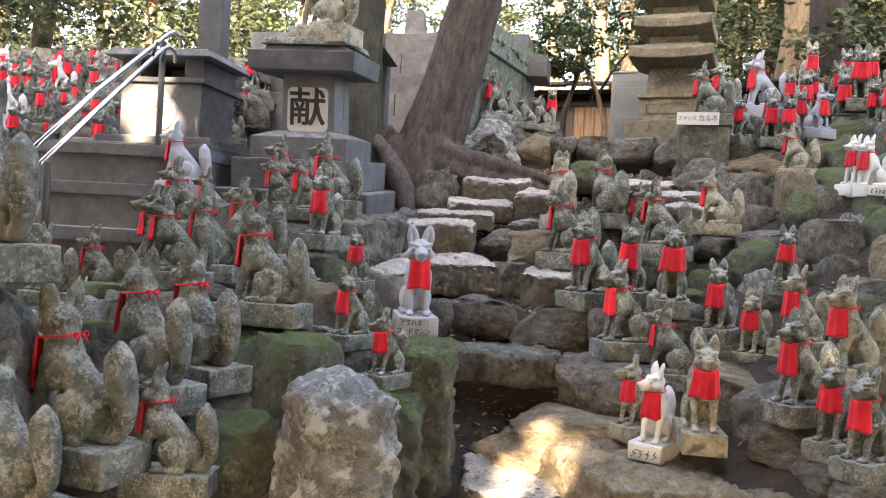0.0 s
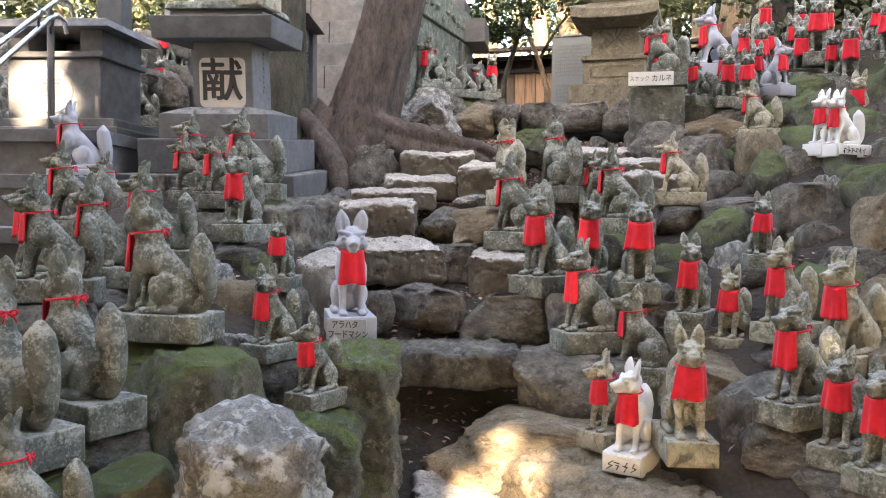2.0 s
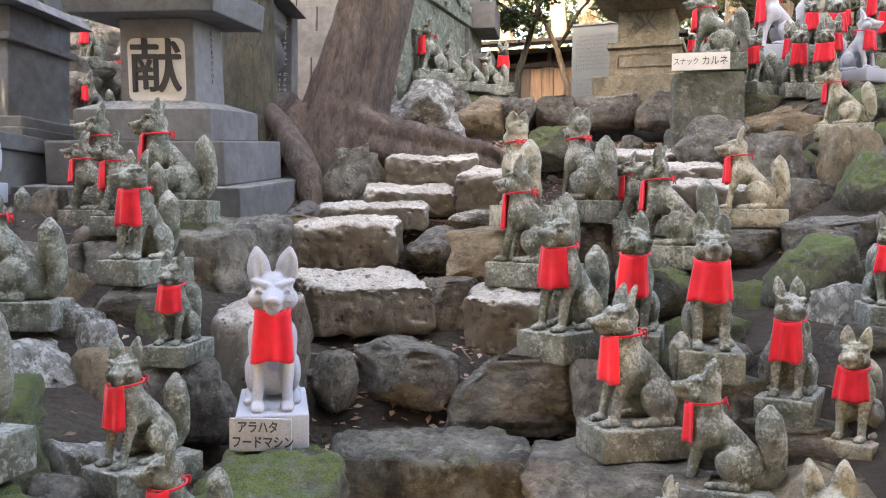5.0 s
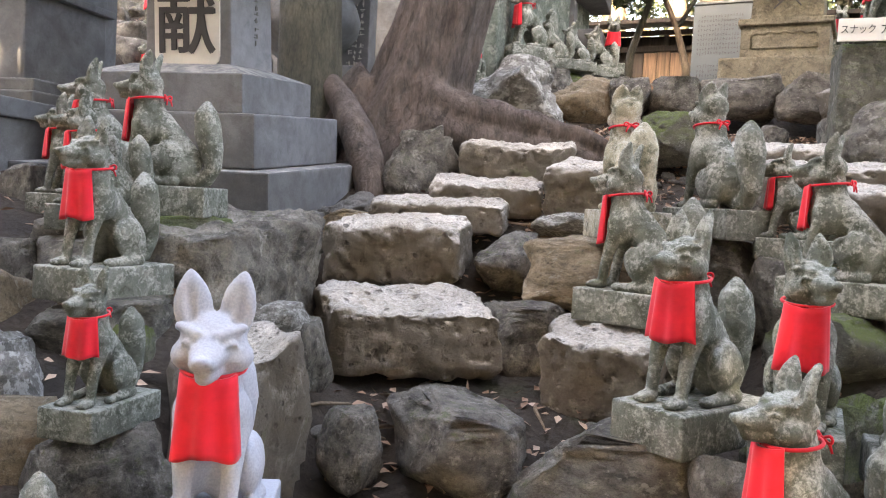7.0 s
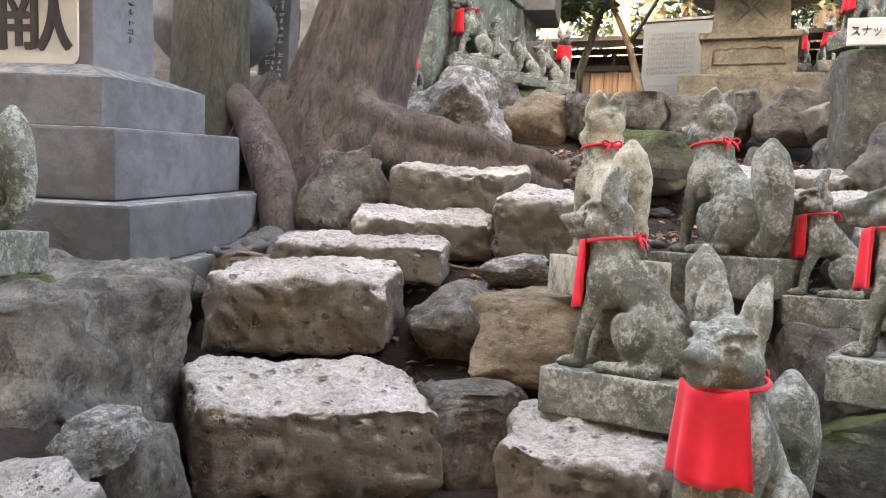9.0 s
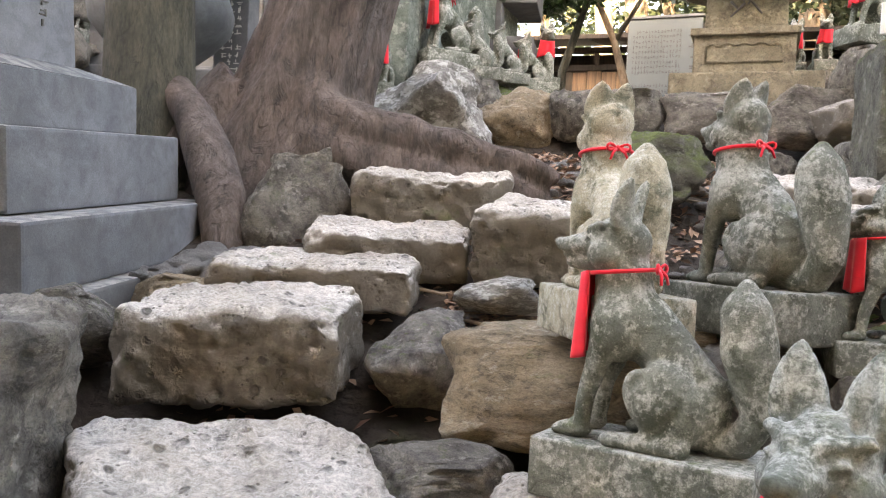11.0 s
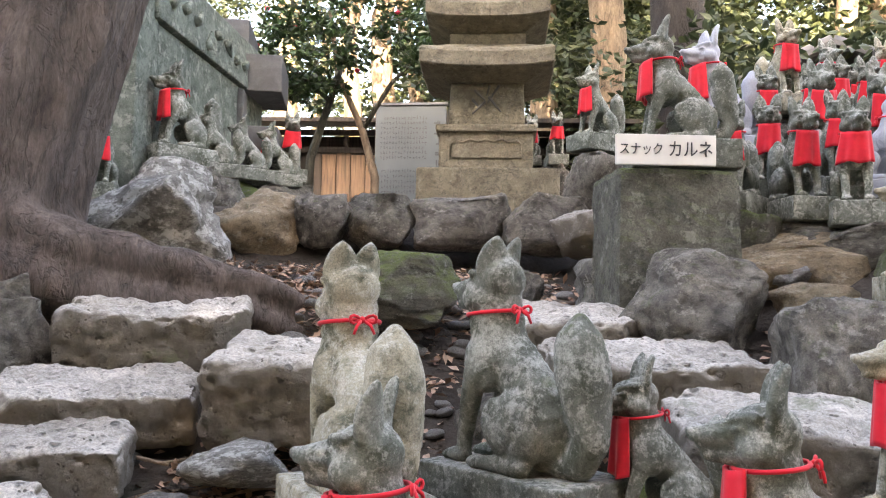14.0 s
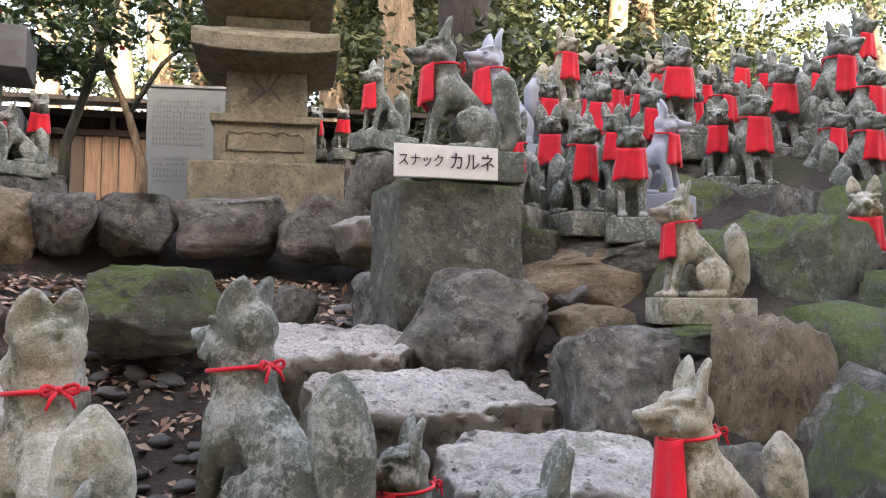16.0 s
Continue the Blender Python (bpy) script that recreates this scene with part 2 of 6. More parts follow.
def leaf_material(name, *cols, gloss=0.45, through_light=0.25):
    k = Mat(name, gloss)
    n = len(cols)
    c = k.ramp(k.island(), *[(i / max(1, n - 1), col) for i, col in enumerate(cols)])
    m = k.done(c)
    if through_light:
        tr = k.node("ShaderNodeBsdfTranslucent")
        k.link(c, tr.inputs[0])
        mx = k.node("ShaderNodeMixShader", Fac=through_light)
        out = k.t.nodes["Material Output"]
        k.link(k.b.outputs[0], mx.inputs[1])
        k.link(tr.outputs[0], mx.inputs[2])
        k.link(mx.outputs[0], out.inputs[0])
    return m


def wood_material(name, a, b):
    k = Mat(name, 0.85)
    mp = k.node("ShaderNodeMapping")
    mp.inputs["Scale"].default_value = (1, 1, 0.07)
    k.link(k.src, mp.inputs[0])
    k.src = mp.outputs[0]
    k.shift()
    n = k.noise(30, 6, 0.6, 0.4)
    c = k.mix(k.ramp(n, (0.3, 0.0), (0.7, 1.0)), a, b)
    c = k.mix(0.5, c, k.ramp(k.random(), (0.0, 0.5), (1.0, 1.0)), "MULTIPLY")
    k.bump(n, 0.3, 0.006)
    return k.done(c)


M_RED = cloth_material()
M_BARK = bark_material("brown_bark", (0.075, 0.055, 0.047), (0.2, 0.155, 0.13))
M_BARK_MOSS = bark_material("mossy_bark", (0.06, 0.06, 0.045), (0.14, 0.13, 0.09))
# Bark colour darkened to make one trunk look shaded.
M_BARK_SHADED = bark_material("shaded_bark", (0.02, 0.016, 0.013), (0.06, 0.048, 0.04))
M_BARK_PALE = bark_material("cedar_bark", (0.2, 0.14, 0.09), (0.42, 0.32, 0.22), 0.5)
M_SOIL = soil_material()
M_LITTER = leaf_material("dry_leaves", (0.12, 0.06, 0.04), (0.32, 0.2, 0.13), (0.42, 0.3, 0.22), (0.22, 0.12, 0.07), gloss=0.7, through_light=0.0)
M_CAMELLIA = leaf_material("camellia_leaves", (0.018, 0.04, 0.015), (0.035, 0.075, 0.022), (0.06, 0.1, 0.035), gloss=0.3, through_light=0.15)
M_FOREST = leaf_material("forest_leaves", (0.013, 0.025, 0.011), (0.03, 0.047, 0.018), (0.075, 0.09, 0.034), (0.02, 0.034, 0.015), gloss=0.55, through_light=0.22)
M_FLOWER = plain("camellia_petals", (0.5, 0.02, 0.05), 0.6, 0.1, 30, 0)
M_PEBBLE = weathered_stone("grey_pebble", (0.2, 0.19, 0.18), (0.42, 0.4, 0.38), (0.5, 0.5, 0.47), 0.0, 0.3, 3.0, 0.5)
M_WOOD = wood_material("weathered_boards", (0.07, 0.045, 0.03), (0.25, 0.16, 0.1))
M_WOOD_DARK = wood_material("dark_timber", (0.02, 0.016, 0.013), (0.06, 0.045, 0.035))
M_TILE = plain("grey_roof_tile", (0.16, 0.155, 0.15), 0.75, 0.4, 8, 0.3)


# ---- mesh helpers ----
def mesh_of(bm, name, *mats, smooth=True):
    me = bpy.data.meshes.new(name)
    bm.normal_update()
    bm.to_mesh(me)
    bm.free()
    for m in mats:
        me.materials.append(m)
    if smooth:
        me.polygons.foreach_set("use_smooth", [True] * len(me.polygons))
    return me


def part(name, bm, material, parent, label="", smooth=False):
    me = bm if isinstance(bm, bpy.types.Mesh) else mesh_of(bm, name, material, smooth=smooth)
    ob = new(name, me)
    ob.parent = parent
    return tagged(ob, label)


def box(bm, cx, cy, cz, sx, sy, sz, bevel=0.0, top=(1.0, 1.0), rz=0.0):
    """A box by centre and size; top: how much of the base the top face keeps."""
    made = bmesh.ops.create_cube(bm, size=1.0)["verts"]
    rot = Matrix.Rotation(radians(rz), 3, "Z")
    for v in made:
        kx, ky = top if v.co.z > 0 else (1.0, 1.0)
        v.co = Vector((cx, cy, cz)) + rot @ Vector((v.co.x * sx * kx, v.co.y * sy * ky, v.co.z * sz))
    if bevel:
        edges = list({e for v in made for e in v.link_edges})
        bmesh.ops.bevel(bm, geom=edges, offset=bevel, segments=2, affect="EDGES", profile=0.6)


def tube(bm, pts, radii, seg=10, flat=1.0):
    """A closed tapered tube through pts; flat squeezes it across x."""
    pts = [Vector(p) for p in pts]
    rings = []
    ref = Vector((1, 0, 0))
    for i, p in enumerate(pts):
        d = (pts[min(i + 1, len(pts) - 1)] - pts[max(i - 1, 0)]).normalized()
        side = ref - d * ref.dot(d)
        if side.length < 0.1:
            side = Vector((0, 1, 0)) - d * d.y
        side.normalize()
        other = d.cross(side)
        r = radii[i]
        rings.append([bm.verts.new(p + (side * math.cos(a) * flat + other * math.sin(a)) * r) for a in (2 * math.pi * j / seg for j in range(seg))])
    for a, b in zip(rings, rings[1:]):
        for j in range(seg):
            bm.faces.new((a[j], a[(j + 1) % seg], b[(j + 1) % seg], b[j]))
    bm.faces.new(list(reversed(rings[0])))
    bm.faces.new(rings[-1])
    return rings


def blob(bm, c, r, sub=2, rot=None):
    made = bmesh.ops.create_icosphere(bm, subdivisions=sub, radius=1.0)["verts"]
    m = Euler([radians(a) for a in rot]).to_matrix() if rot else Matrix.Identity(3)
    for v in made:
        v.co = Vector(c) + m @ Vector((v.co.x * r[0], v.co.y * r[1], v.co.z * r[2]))


def limb(bm, a, b, ra, rb, n=4, sub=2):
    """A rounded tapered limb from a to b."""
    a, b = Vector(a), Vector(b)
    k = max(n, int((b - a).length / (0.5 * min(ra, rb))) + 1)
    for i in range(k + 1):
        f = i / k
        r = ra + (rb - ra) * f
        blob(bm, a.lerp(b, f), (r, r, r), sub)


def remeshed(bm, name, voxel, smooth_steps, *mats, keep=1.0):
    """One skin over the overlapping lumps of bm."""
    ob = bpy.data.objects.new("carving", mesh_of(bm, "carving"))
    scene.collection.objects.link(ob)
    md = ob.modifiers.new("skin", "REMESH")
    md.mode, md.voxel_size, md.use_smooth_shade = "VOXEL", voxel, True
    if smooth_steps:
        sm = ob.modifiers.new("worn", "SMOOTH")
        sm.factor, sm.iterations = 0.5, smooth_steps
    if keep < 1.0:
        dec = ob.modifiers.new("fewer", "DECIMATE")
        dec.ratio = keep
    me = bpy.data.meshes.new_from_object(ob.evaluated_get(bpy.context.evaluated_depsgraph_get()))
    me.name = name
    bpy.data.objects.remove(ob)
    for m in mats:
        me.materials.append(m)
    me.polygons.foreach_set("use_smooth", [True] * len(me.polygons))
    return me


def glyphs(text, size, depth=0.004, bold=0.0):
    """Writing as a mesh, in the built-in font, in the xz plane facing -y, centred."""
    cu = bpy.data.curves.new("writing", "FONT")
    cu.offset = bold
    cu.body, cu.size, cu.extrude, cu.align_x, cu.align_y = text, size, depth, "CENTER", "CENTER"
    ob = bpy.data.objects.new("writing", cu)
    scene.collection.objects.link(ob)
    me = bpy.data.meshes.new_from_object(ob.evaluated_get(bpy.context.evaluated_depsgraph_get()))
    bpy.data.objects.remove(ob)
    me.transform(Matrix.Rotation(radians(90), 4, "X"))
    return me


# ---- ground ----
def smooth(a, b, v):
    f = min(1.0, max(0.0, (v - a) / (b - a)))
    return f * f * (3 - 2 * f)


WAY_Y = (-3, 4.2, 5.2, 5.6, 6.0, 6.4, 6.9, 7.3, 7.7, 8.0, 8.5, 9.0, 9.5, 9.9, 10.2, 12, 16, 30)
WAY_Z = (0, 0.03, 0.25, 0.48, 0.72, 0.92, 1.02, 1.2, 1.43, 1.56, 1.78, 2.06, 2.24, 2.32, 2.62, 2.9, 3.25, 3.5)


def ramp_path(y):
    """Height of the stepped way along its length."""
    return float(np.interp(y, WAY_Y, WAY_Z))


def ground_z(x, y):
    p = ramp_path(y)
    right = min(3.15 + 0.1 * max(0, x - 5), 0.35 * (min(y, 11) - 4) + 0.42 * (x - 1.5) + 0.2)
    left = min(1.7 + 0.1 * max(0, y - 7), 0.35 * (y - 4) + 0.22 * (-x - 0.5) + 0.5)
    near = smooth(2.4, 3.6, y)
    edge = 1.2 + 1.3 * smooth(7.8, 9.2, y) + 0.8 * smooth(9.8, 10.8, y)
    wr = smooth(edge, edge + 0.55, x) * near * (1 - smooth(12, 16, y))
    lip = 0.15 - 0.6 * smooth(6.2, 7.0, y)
    wl = smooth(lip, lip - 0.6, x) * near * (1 - smooth(8.2, 9.2, y) * smooth(-2.2, -1.4, x))
    z = p + (right - p) * wr + (left - p) * wl
    z += (min(z, 0.7) - z) * smooth(-1.65, -2.05, x) * smooth(4.1, 4.7, y) * (1 - smooth(6.6, 7.2, y))
    back = min(4.0, 2.05 + 0.5 * (y - 8.6))
    z += (max(back, z) - z) * smooth(-2.9, -3.6, x) * smooth(8.2, 9.0, y) * (1 - smooth(17, 25, y))
    z = max(z, p) if y > 9.6 and x > -2 else z
    return z + 0.05 * noise.noise((x * 1.3, y * 1.3, 0.0)) + 0.02 * noise.noise((x * 6, y * 6, 3.0))


def build_ground():
    bm = bmesh.new()
    xs = [-400, -150, -60, -30, -20, -14] + [i * 0.1 - 9 for i in range(191)] + [13, 18, 30, 60, 150, 400]
    ys = [-400, -150, -60, -25, -12, -7, -4, -2] + [i * 0.1 - 1 for i in range(191)] + [19, 22, 30, 60, 150, 400]
    grid = [[bm.verts.new((x, y, ground_z(max(-9, min(10, x)), max(-1, min(18, y))))) for x in xs] for y in ys]
    for a, b in zip(grid, grid[1:]):
        for i in range(len(xs) - 1):
            bm.faces.new((a[i], a[i + 1], b[i + 1], b[i]))
    tagged(new("ground", mesh_of(bm, "ground", M_SOIL)), "dark bare woodland soil with scattered pebbles and roots", "ground", kind="structure")


build_ground()


# ---- rocks and step stones ----
def rock_mesh(seed, sub, boxy, rough=0.16):
    """A broken boulder inside a unit box, z from -0.5 to 0.5."""
    rnd = random.Random(seed)
    bm = bmesh.new()
    bmesh.ops.create_icosphere(bm, subdivisions=sub, radius=1.0)
    planes = []
    for _ in range(15):
        n = Vector((rnd.gauss(0, 1), rnd.gauss(0, 1), rnd.gauss(0, 0.8))).normalized()
        planes.append((n, rnd.uniform(0.66, 0.92)))
    off = Vector((seed * 3.7, seed * 1.3, 0))
    for v in bm.verts:
        d = v.co.normalized()
        e = boxy
        p = Vector([math.copysign(abs(c) ** e, c) for c in d])
        p /= max(abs(c) for c in p) ** (1 - e) if e < 1 else 1
        p *= 0.92
        for n, k in planes:
            over = p.dot(n) - k
            if over > 0:
                p -= n * over * 0.97
        p += d * (0.8 * rough * noise.fractal(p * 1.4 + off, 0.9, 2.1, 4) + 0.3 * rough * noise.noise(p * 6 + off) + 0.12 * rough * noise.noise(p * 15 + off))
        v.co = p
    lo = [min(v.co[i] for v in bm.verts) for i in range(3)]
    hi = [max(v.co[i] for v in bm.verts) for i in range(3)]
    for v in bm.verts:
        v.co = Vector([(v.co[i] - lo[i]) / (hi[i] - lo[i]) - 0.5 for i in range(3)])
    return bm


ROCKS = {}
PLACED = []


def rock(x, y, ztop, w, d, h, rz=0, seed=1, mat=None, label="", hi=False, boxy=0.6, name="rock", tilt=(0, 0)):
    """A boulder by the middle of its top and its width, depth and height."""
    key = (seed % 9, mat or M_ROCK, hi, boxy)
    if key not in ROCKS:
        ROCKS[key] = mesh_of(rock_mesh(seed % 9 + 1, 5 if hi else 4, boxy), "rock", key[1])
    PLACED.append((x, y, 0.42 * max(w, d)))
    ob = new(name, ROCKS[key])
    ob.matrix_world = pose(x, y, ztop - h / 2, tilt[0], tilt[1], rz) @ Matrix.Diagonal((w, d, h, 1))
    return tagged(ob, label or "weathered grey boulder set into the earth slope", "rock", group="boulders of the mound")


def block_mesh(seed, w, d, h, rough=0.026, cell=0.0115, pits=True, chip=1.0):
    """A hewn porous stone: skewed plan, broken corners, worn edges, open pits."""
    rnd = random.Random(seed)
    n = [max(3, int(a / cell)) for a in (w, d, h)]
    size = Vector((w, d, h)) / 2
    bm = bmesh.new()
    at = {}

    def vert(i, j, k):
        if (i, j, k) not in at:
            at[i, j, k] = bm.verts.new((w * (i / n[0] - 0.5), d * (j / n[1] - 0.5), h * (k / n[2] - 0.5)))
        return at[i, j, k]
    for ax in range(3):
        u, v = (ax + 1) % 3, (ax + 2) % 3
        for end in (0, n[ax]):
            for a in range(n[u]):
                for b in range(n[v]):
                    loop = []
                    for p, q in ((a, b), (a + 1, b), (a + 1, b + 1), (a, b + 1)):
                        key = [0, 0, 0]
                        key[ax], key[u], key[v] = end, p, q
                        loop.append(vert(*key))
                    bm.faces.new(loop if end else loop[::-1])
    off = Vector((seed * 2.1, seed * 5.3, 1.0))
    cuts = []
    for sx in (-1, 1):
        for sy in (-1, 1):
            m = Vector((sx * rnd.uniform(0.5, 1), sy * rnd.uniform(0.5, 1), rnd.uniform(-0.1, 0.9))).normalized()
            corner = Vector((sx * size.x, sy * size.y, size.z))
            cuts.append((m, corner.dot(m) - rnd.uniform(0.03, 0.1) * min(1.0, h / 0.2) * chip))
    for sy in (-1, 1):
        m = Vector((rnd.uniform(-0.12, 0.12), sy, rnd.uniform(-0.25, 0.3))).normalized()
        cuts.append((m, size.y * abs(m.y) + size.z * abs(m.z) * 0.75))
    round_by = min(0.16 * h, 0.05) * chip
    skew = rnd.uniform(-0.14, 0.14)
    deep = min(1.0, h / 0.16)
    for v in bm.verts:
        p = v.co.copy()
        inner = Vector([max(-size[i] + round_by, min(size[i] - round_by, p[i])) for i in range(3)])
        out = (p - inner).normalized() if (p - inner).length > 1e-6 else Vector((0, 0, 1))
        p = inner + out * round_by
        for m, k in cuts:
            over = p.dot(m) - k
            if over > 0:
                p -= m * over * 0.92
        q = p + off
        push = rough * 0.9 * noise.fractal(q * 3.4, 0.8, 2.0, 4) + rough * 0.5 * noise.noise(q * 17) + rough * 0.28 * noise.noise(q * 45)
        if pits:
            hole = noise.voronoi(q * 21)[0][0]
            push -= 0.024 * max(0.0, 1 - hole / 0.4) * (1.0 if noise.noise(q * 7) > -0.05 else 0.0)
        p += out * push * deep
        v.co = Vector((p.x + skew * p.y, p.y + 0.04 * p.x * skew, p.z))
    return bm


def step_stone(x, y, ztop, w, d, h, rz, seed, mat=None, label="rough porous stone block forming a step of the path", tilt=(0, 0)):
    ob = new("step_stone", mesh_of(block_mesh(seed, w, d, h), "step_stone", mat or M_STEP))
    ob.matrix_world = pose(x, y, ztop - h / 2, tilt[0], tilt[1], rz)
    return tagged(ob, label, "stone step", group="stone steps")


# ---- fox statues ----
def carve(me, lines):
    """Press grooves into a carved skin along lines of (points, radius, depth)."""
    n = len(me.vertices)
    co, no = np.empty(n * 3), np.empty(n * 3)
    me.vertices.foreach_get("co", co)
    me.vertices.foreach_get("normal", no)
    co, no = co.reshape(n, 3), no.reshape(n, 3)
    sink = np.zeros(n)
    for pts, r, depth in lines:
        near = np.full(n, 9.0)
        for a, b in zip(pts, pts[1:]):
            a, d = np.array(a), np.array(b) - np.array(a)
            f = np.clip(((co - a) @ d) / max(1e-9, d @ d), 0, 1)
            near = np.minimum(near, np.linalg.norm(co - a - f[:, None] * d, axis=1))
        sink = np.maximum(sink, depth * np.clip(1 - (near / r) ** 2, 0, 1))
    me.vertices.foreach_set("co", (co - no * sink[:, None]).ravel())
    me.update()


def fox_mesh(kind, voxel, steps, seed=0):
    """A seated fox one unit high on a plinth, facing +y, plinth top at z = 0."""
    bm = bmesh.new()
    turn = {"turned": -38, "glance": 32}.get(kind, 0)
    rnd = random.Random(seed)
    slim = rnd.uniform(0.94, 1.06)
    grooves = []
    for s in (-1, 1):
        # haunch, hind foot, shoulder, foreleg, toes
        blob(bm, (s * 0.118 * slim, -0.13, 0.19), (0.078, 0.125, 0.165), 3, (-24, 0, 0))
        blob(bm, (s * 0.142 * slim, -0.06, 0.19), (0.05, 0.095, 0.135), 3, (-30, 0, 0))
        limb(bm, (s * 0.15, -0.18, 0.04), (s * 0.15, 0.03, 0.034), 0.046, 0.034)
        blob(bm, (s * 0.15, 0.07, 0.032), (0.045, 0.06, 0.033))
        blob(bm, (s * 0.095, 0.1, 0.45), (0.068, 0.1, 0.135), 3, (-16, 0, 0))
        limb(bm, (s * 0.1, 0.14, 0.4), (s * 0.096, 0.195, 0.22), 0.06, 0.042)
        limb(bm, (s * 0.096, 0.195, 0.22), (s * 0.094, 0.225, 0.06), 0.041, 0.036)
        blob(bm, (s * 0.094, 0.255, 0.034), (0.05, 0.075, 0.036))
        for toe in (-0.026, 0.0, 0.026):
            blob(bm, (s * 0.094 + toe, 0.315, 0.028), (0.018, 0.03, 0.024), 1)
        oval = [(s * 0.19 * slim, -0.075 + 0.105 * math.cos(a) - 0.05 * math.sin(a), 0.195 + 0.145 * math.sin(a)) for a in (math.pi * (0.1 + 1.25 * i / 14) for i in range(15))]
        grooves.append((oval, 0.024, 0.016))
        grooves.append((((s * 0.09, -0.06, 0.58), (s * 0.15, -0.02, 0.5), (s * 0.16, 0.02, 0.42), (s * 0.15, 0.1, 0.34)), 0.02, 0.012))
    blob(bm, (0, -0.2, 0.17), (0.13, 0.125, 0.165), 3, (14, 0, 0))
    limb(bm, (0, -0.17, 0.27), (0, 0.02, 0.46), 0.118 * slim, 0.125)
    limb(bm, (0, 0.05, 0.45), (0, 0.105, 0.54), 0.138, 0.134)
    blob(bm, (0, 0.15, 0.44), (0.1, 0.1, 0.13), 3)
    limb(bm, (0, 0.1, 0.53), (0, 0.13, 0.73), 0.132, 0.125 if kind == "raised" else 0.103)
    # tail: a thin root swelling to an upright bulb, clear of the back
    pts = [(0, -0.27, 0.05), (0, -0.37, 0.07), (0, -0.425, 0.17), (0, -0.405, 0.3), (0, -0.375, 0.43), (0, -0.36, 0.54), (0, -0.36, 0.64)]
    fat = 1.12 if kind in ("raised", "tall") else 1.0
    rad = [0.055, 0.06, 0.068, 0.09, 0.108, 0.096, 0.035]
    for i in range(len(pts) - 1):
        limb(bm, pts[i], pts[i + 1], rad[i] * fat, rad[i + 1] * fat)
    # head, built level and then turned
    head = bmesh.new()
    lines = []
    blob(head, (0, -0.01, 0.025), (0.1, 0.118, 0.098), 3)
    limb(head, (0, 0.05, 0.012), (0, 0.205, -0.018), 0.07, 0.042)
    blob(head, (0, 0.24, -0.004), (0.03, 0.024, 0.022), 2)
    limb(head, (0, 0.04, -0.058), (0, 0.18, -0.07), 0.052, 0.03)
    for s in (-1, 1):
        blob(head, (s * 0.066, 0.015, -0.03), (0.056, 0.08, 0.062), 3)
        limb(head, (s * 0.026, 0.105, 0.06), (s * 0.09, 0.045, 0.078), 0.02, 0.02)
        blob(head, (s * 0.062, 0.092, 0.03), (0.034, 0.02, 0.015), 2, (0, s * 24, -s * 32))
        lines.append((((s * 0.028, 0.13, 0.028), (s * 0.06, 0.112, 0.05), (s * 0.1, 0.065, 0.062)), 0.013, 0.011))
        lines.append((((s * 0.034, 0.13, 0.012), (s * 0.066, 0.11, 0.01), (s * 0.104, 0.06, 0.035)), 0.012, 0.009))
        lines.append((((s * 0.074, 0.09, -0.05), (s * 0.055, 0.15, -0.052), (s * 0.035, 0.22, -0.046), (0, 0.245, -0.044)), 0.014, 0.014))
        lines.append((((s * 0.1, 0.02, -0.07), (s * 0.12, -0.02, 0.0)), 0.018, 0.008))
    big = {"tall": 1.02, "raised": 0.9}.get(kind, 1.0)
    near = {"raised": 0.72}.get(kind, 1.0)
    for s in (-1, 1):
        a, b = Vector((s * 0.06 * near, -0.03, 0.07)), Vector((s * 0.08 * near, -0.055, 0.085 + 0.18 * big))
        for i in range(13):
            f = i / 12
            r = (0.056 if kind != "raised" else 0.068) * (math.sin(math.pi * (0.3 + 0.7 * f)) ** 0.85) + 0.007
            blob(head, a.lerp(b, f) + Vector((0, 0.012 * math.sin(math.pi * f), 0)), (r, 0.3 * r + 0.013, r * 0.6), 2, (0, s * 6, s * 24))
        lines.append((((s * 0.064 * near, 0.012, 0.1), (s * 0.072 * near, 0.0, 0.16), (s * 0.076 * near, -0.022, 0.2)), 0.026, 0.017))
    if kind == "raised":
        blob(head, (0, -0.05, 0.06), (0.105, 0.09, 0.1), 3)
        lines.append((((0, -0.15, 0.06), (0, -0.13, 0.14), (0, -0.1, 0.24)), 0.022, 0.02))
    tip = 8 if kind == "raised" else rnd.uniform(-6, 5)
    m = Matrix.Translation((0, 0.145, 0.76)) @ Euler((radians(tip), 0, radians(turn))).to_matrix().to_4x4() @ Matrix.Diagonal((1.36, 0.98, 1.14, 1) if kind == "tall" else (1.14, 1.03, 1.05, 1))
    bmesh.ops.transform(head, matrix=m, verts=head.verts)
    tmp = bpy.data.meshes.new("head")
    head.to_mesh(tmp)
    head.free()
    bm.from_mesh(tmp)
    bpy.data.meshes.remove(tmp)
    grooves += [([tuple(m @ Vector(p)) for p in pts], r, depth) for pts, r, depth in lines]
    fox = remeshed(bm, "fox_statue", voxel, steps, keep=0.55 if voxel < 0.02 else 0.5)
    carve(fox, grooves)
    # the plinth keeps sharp edges
    bm = bmesh.new()
    bm.from_mesh(fox)
    bpy.data.meshes.remove(fox)
    box(bm, 0, -0.04, -0.108, 0.46, 0.84, 0.23, 0.014)
    for v in bm.verts:
        v.co += Vector((noise.noise(v.co * 9 + Vector((seed, 0, 0))), noise.noise(v.co * 9 + Vector((0, seed, 5))), 0)) * 0.006
    return bm


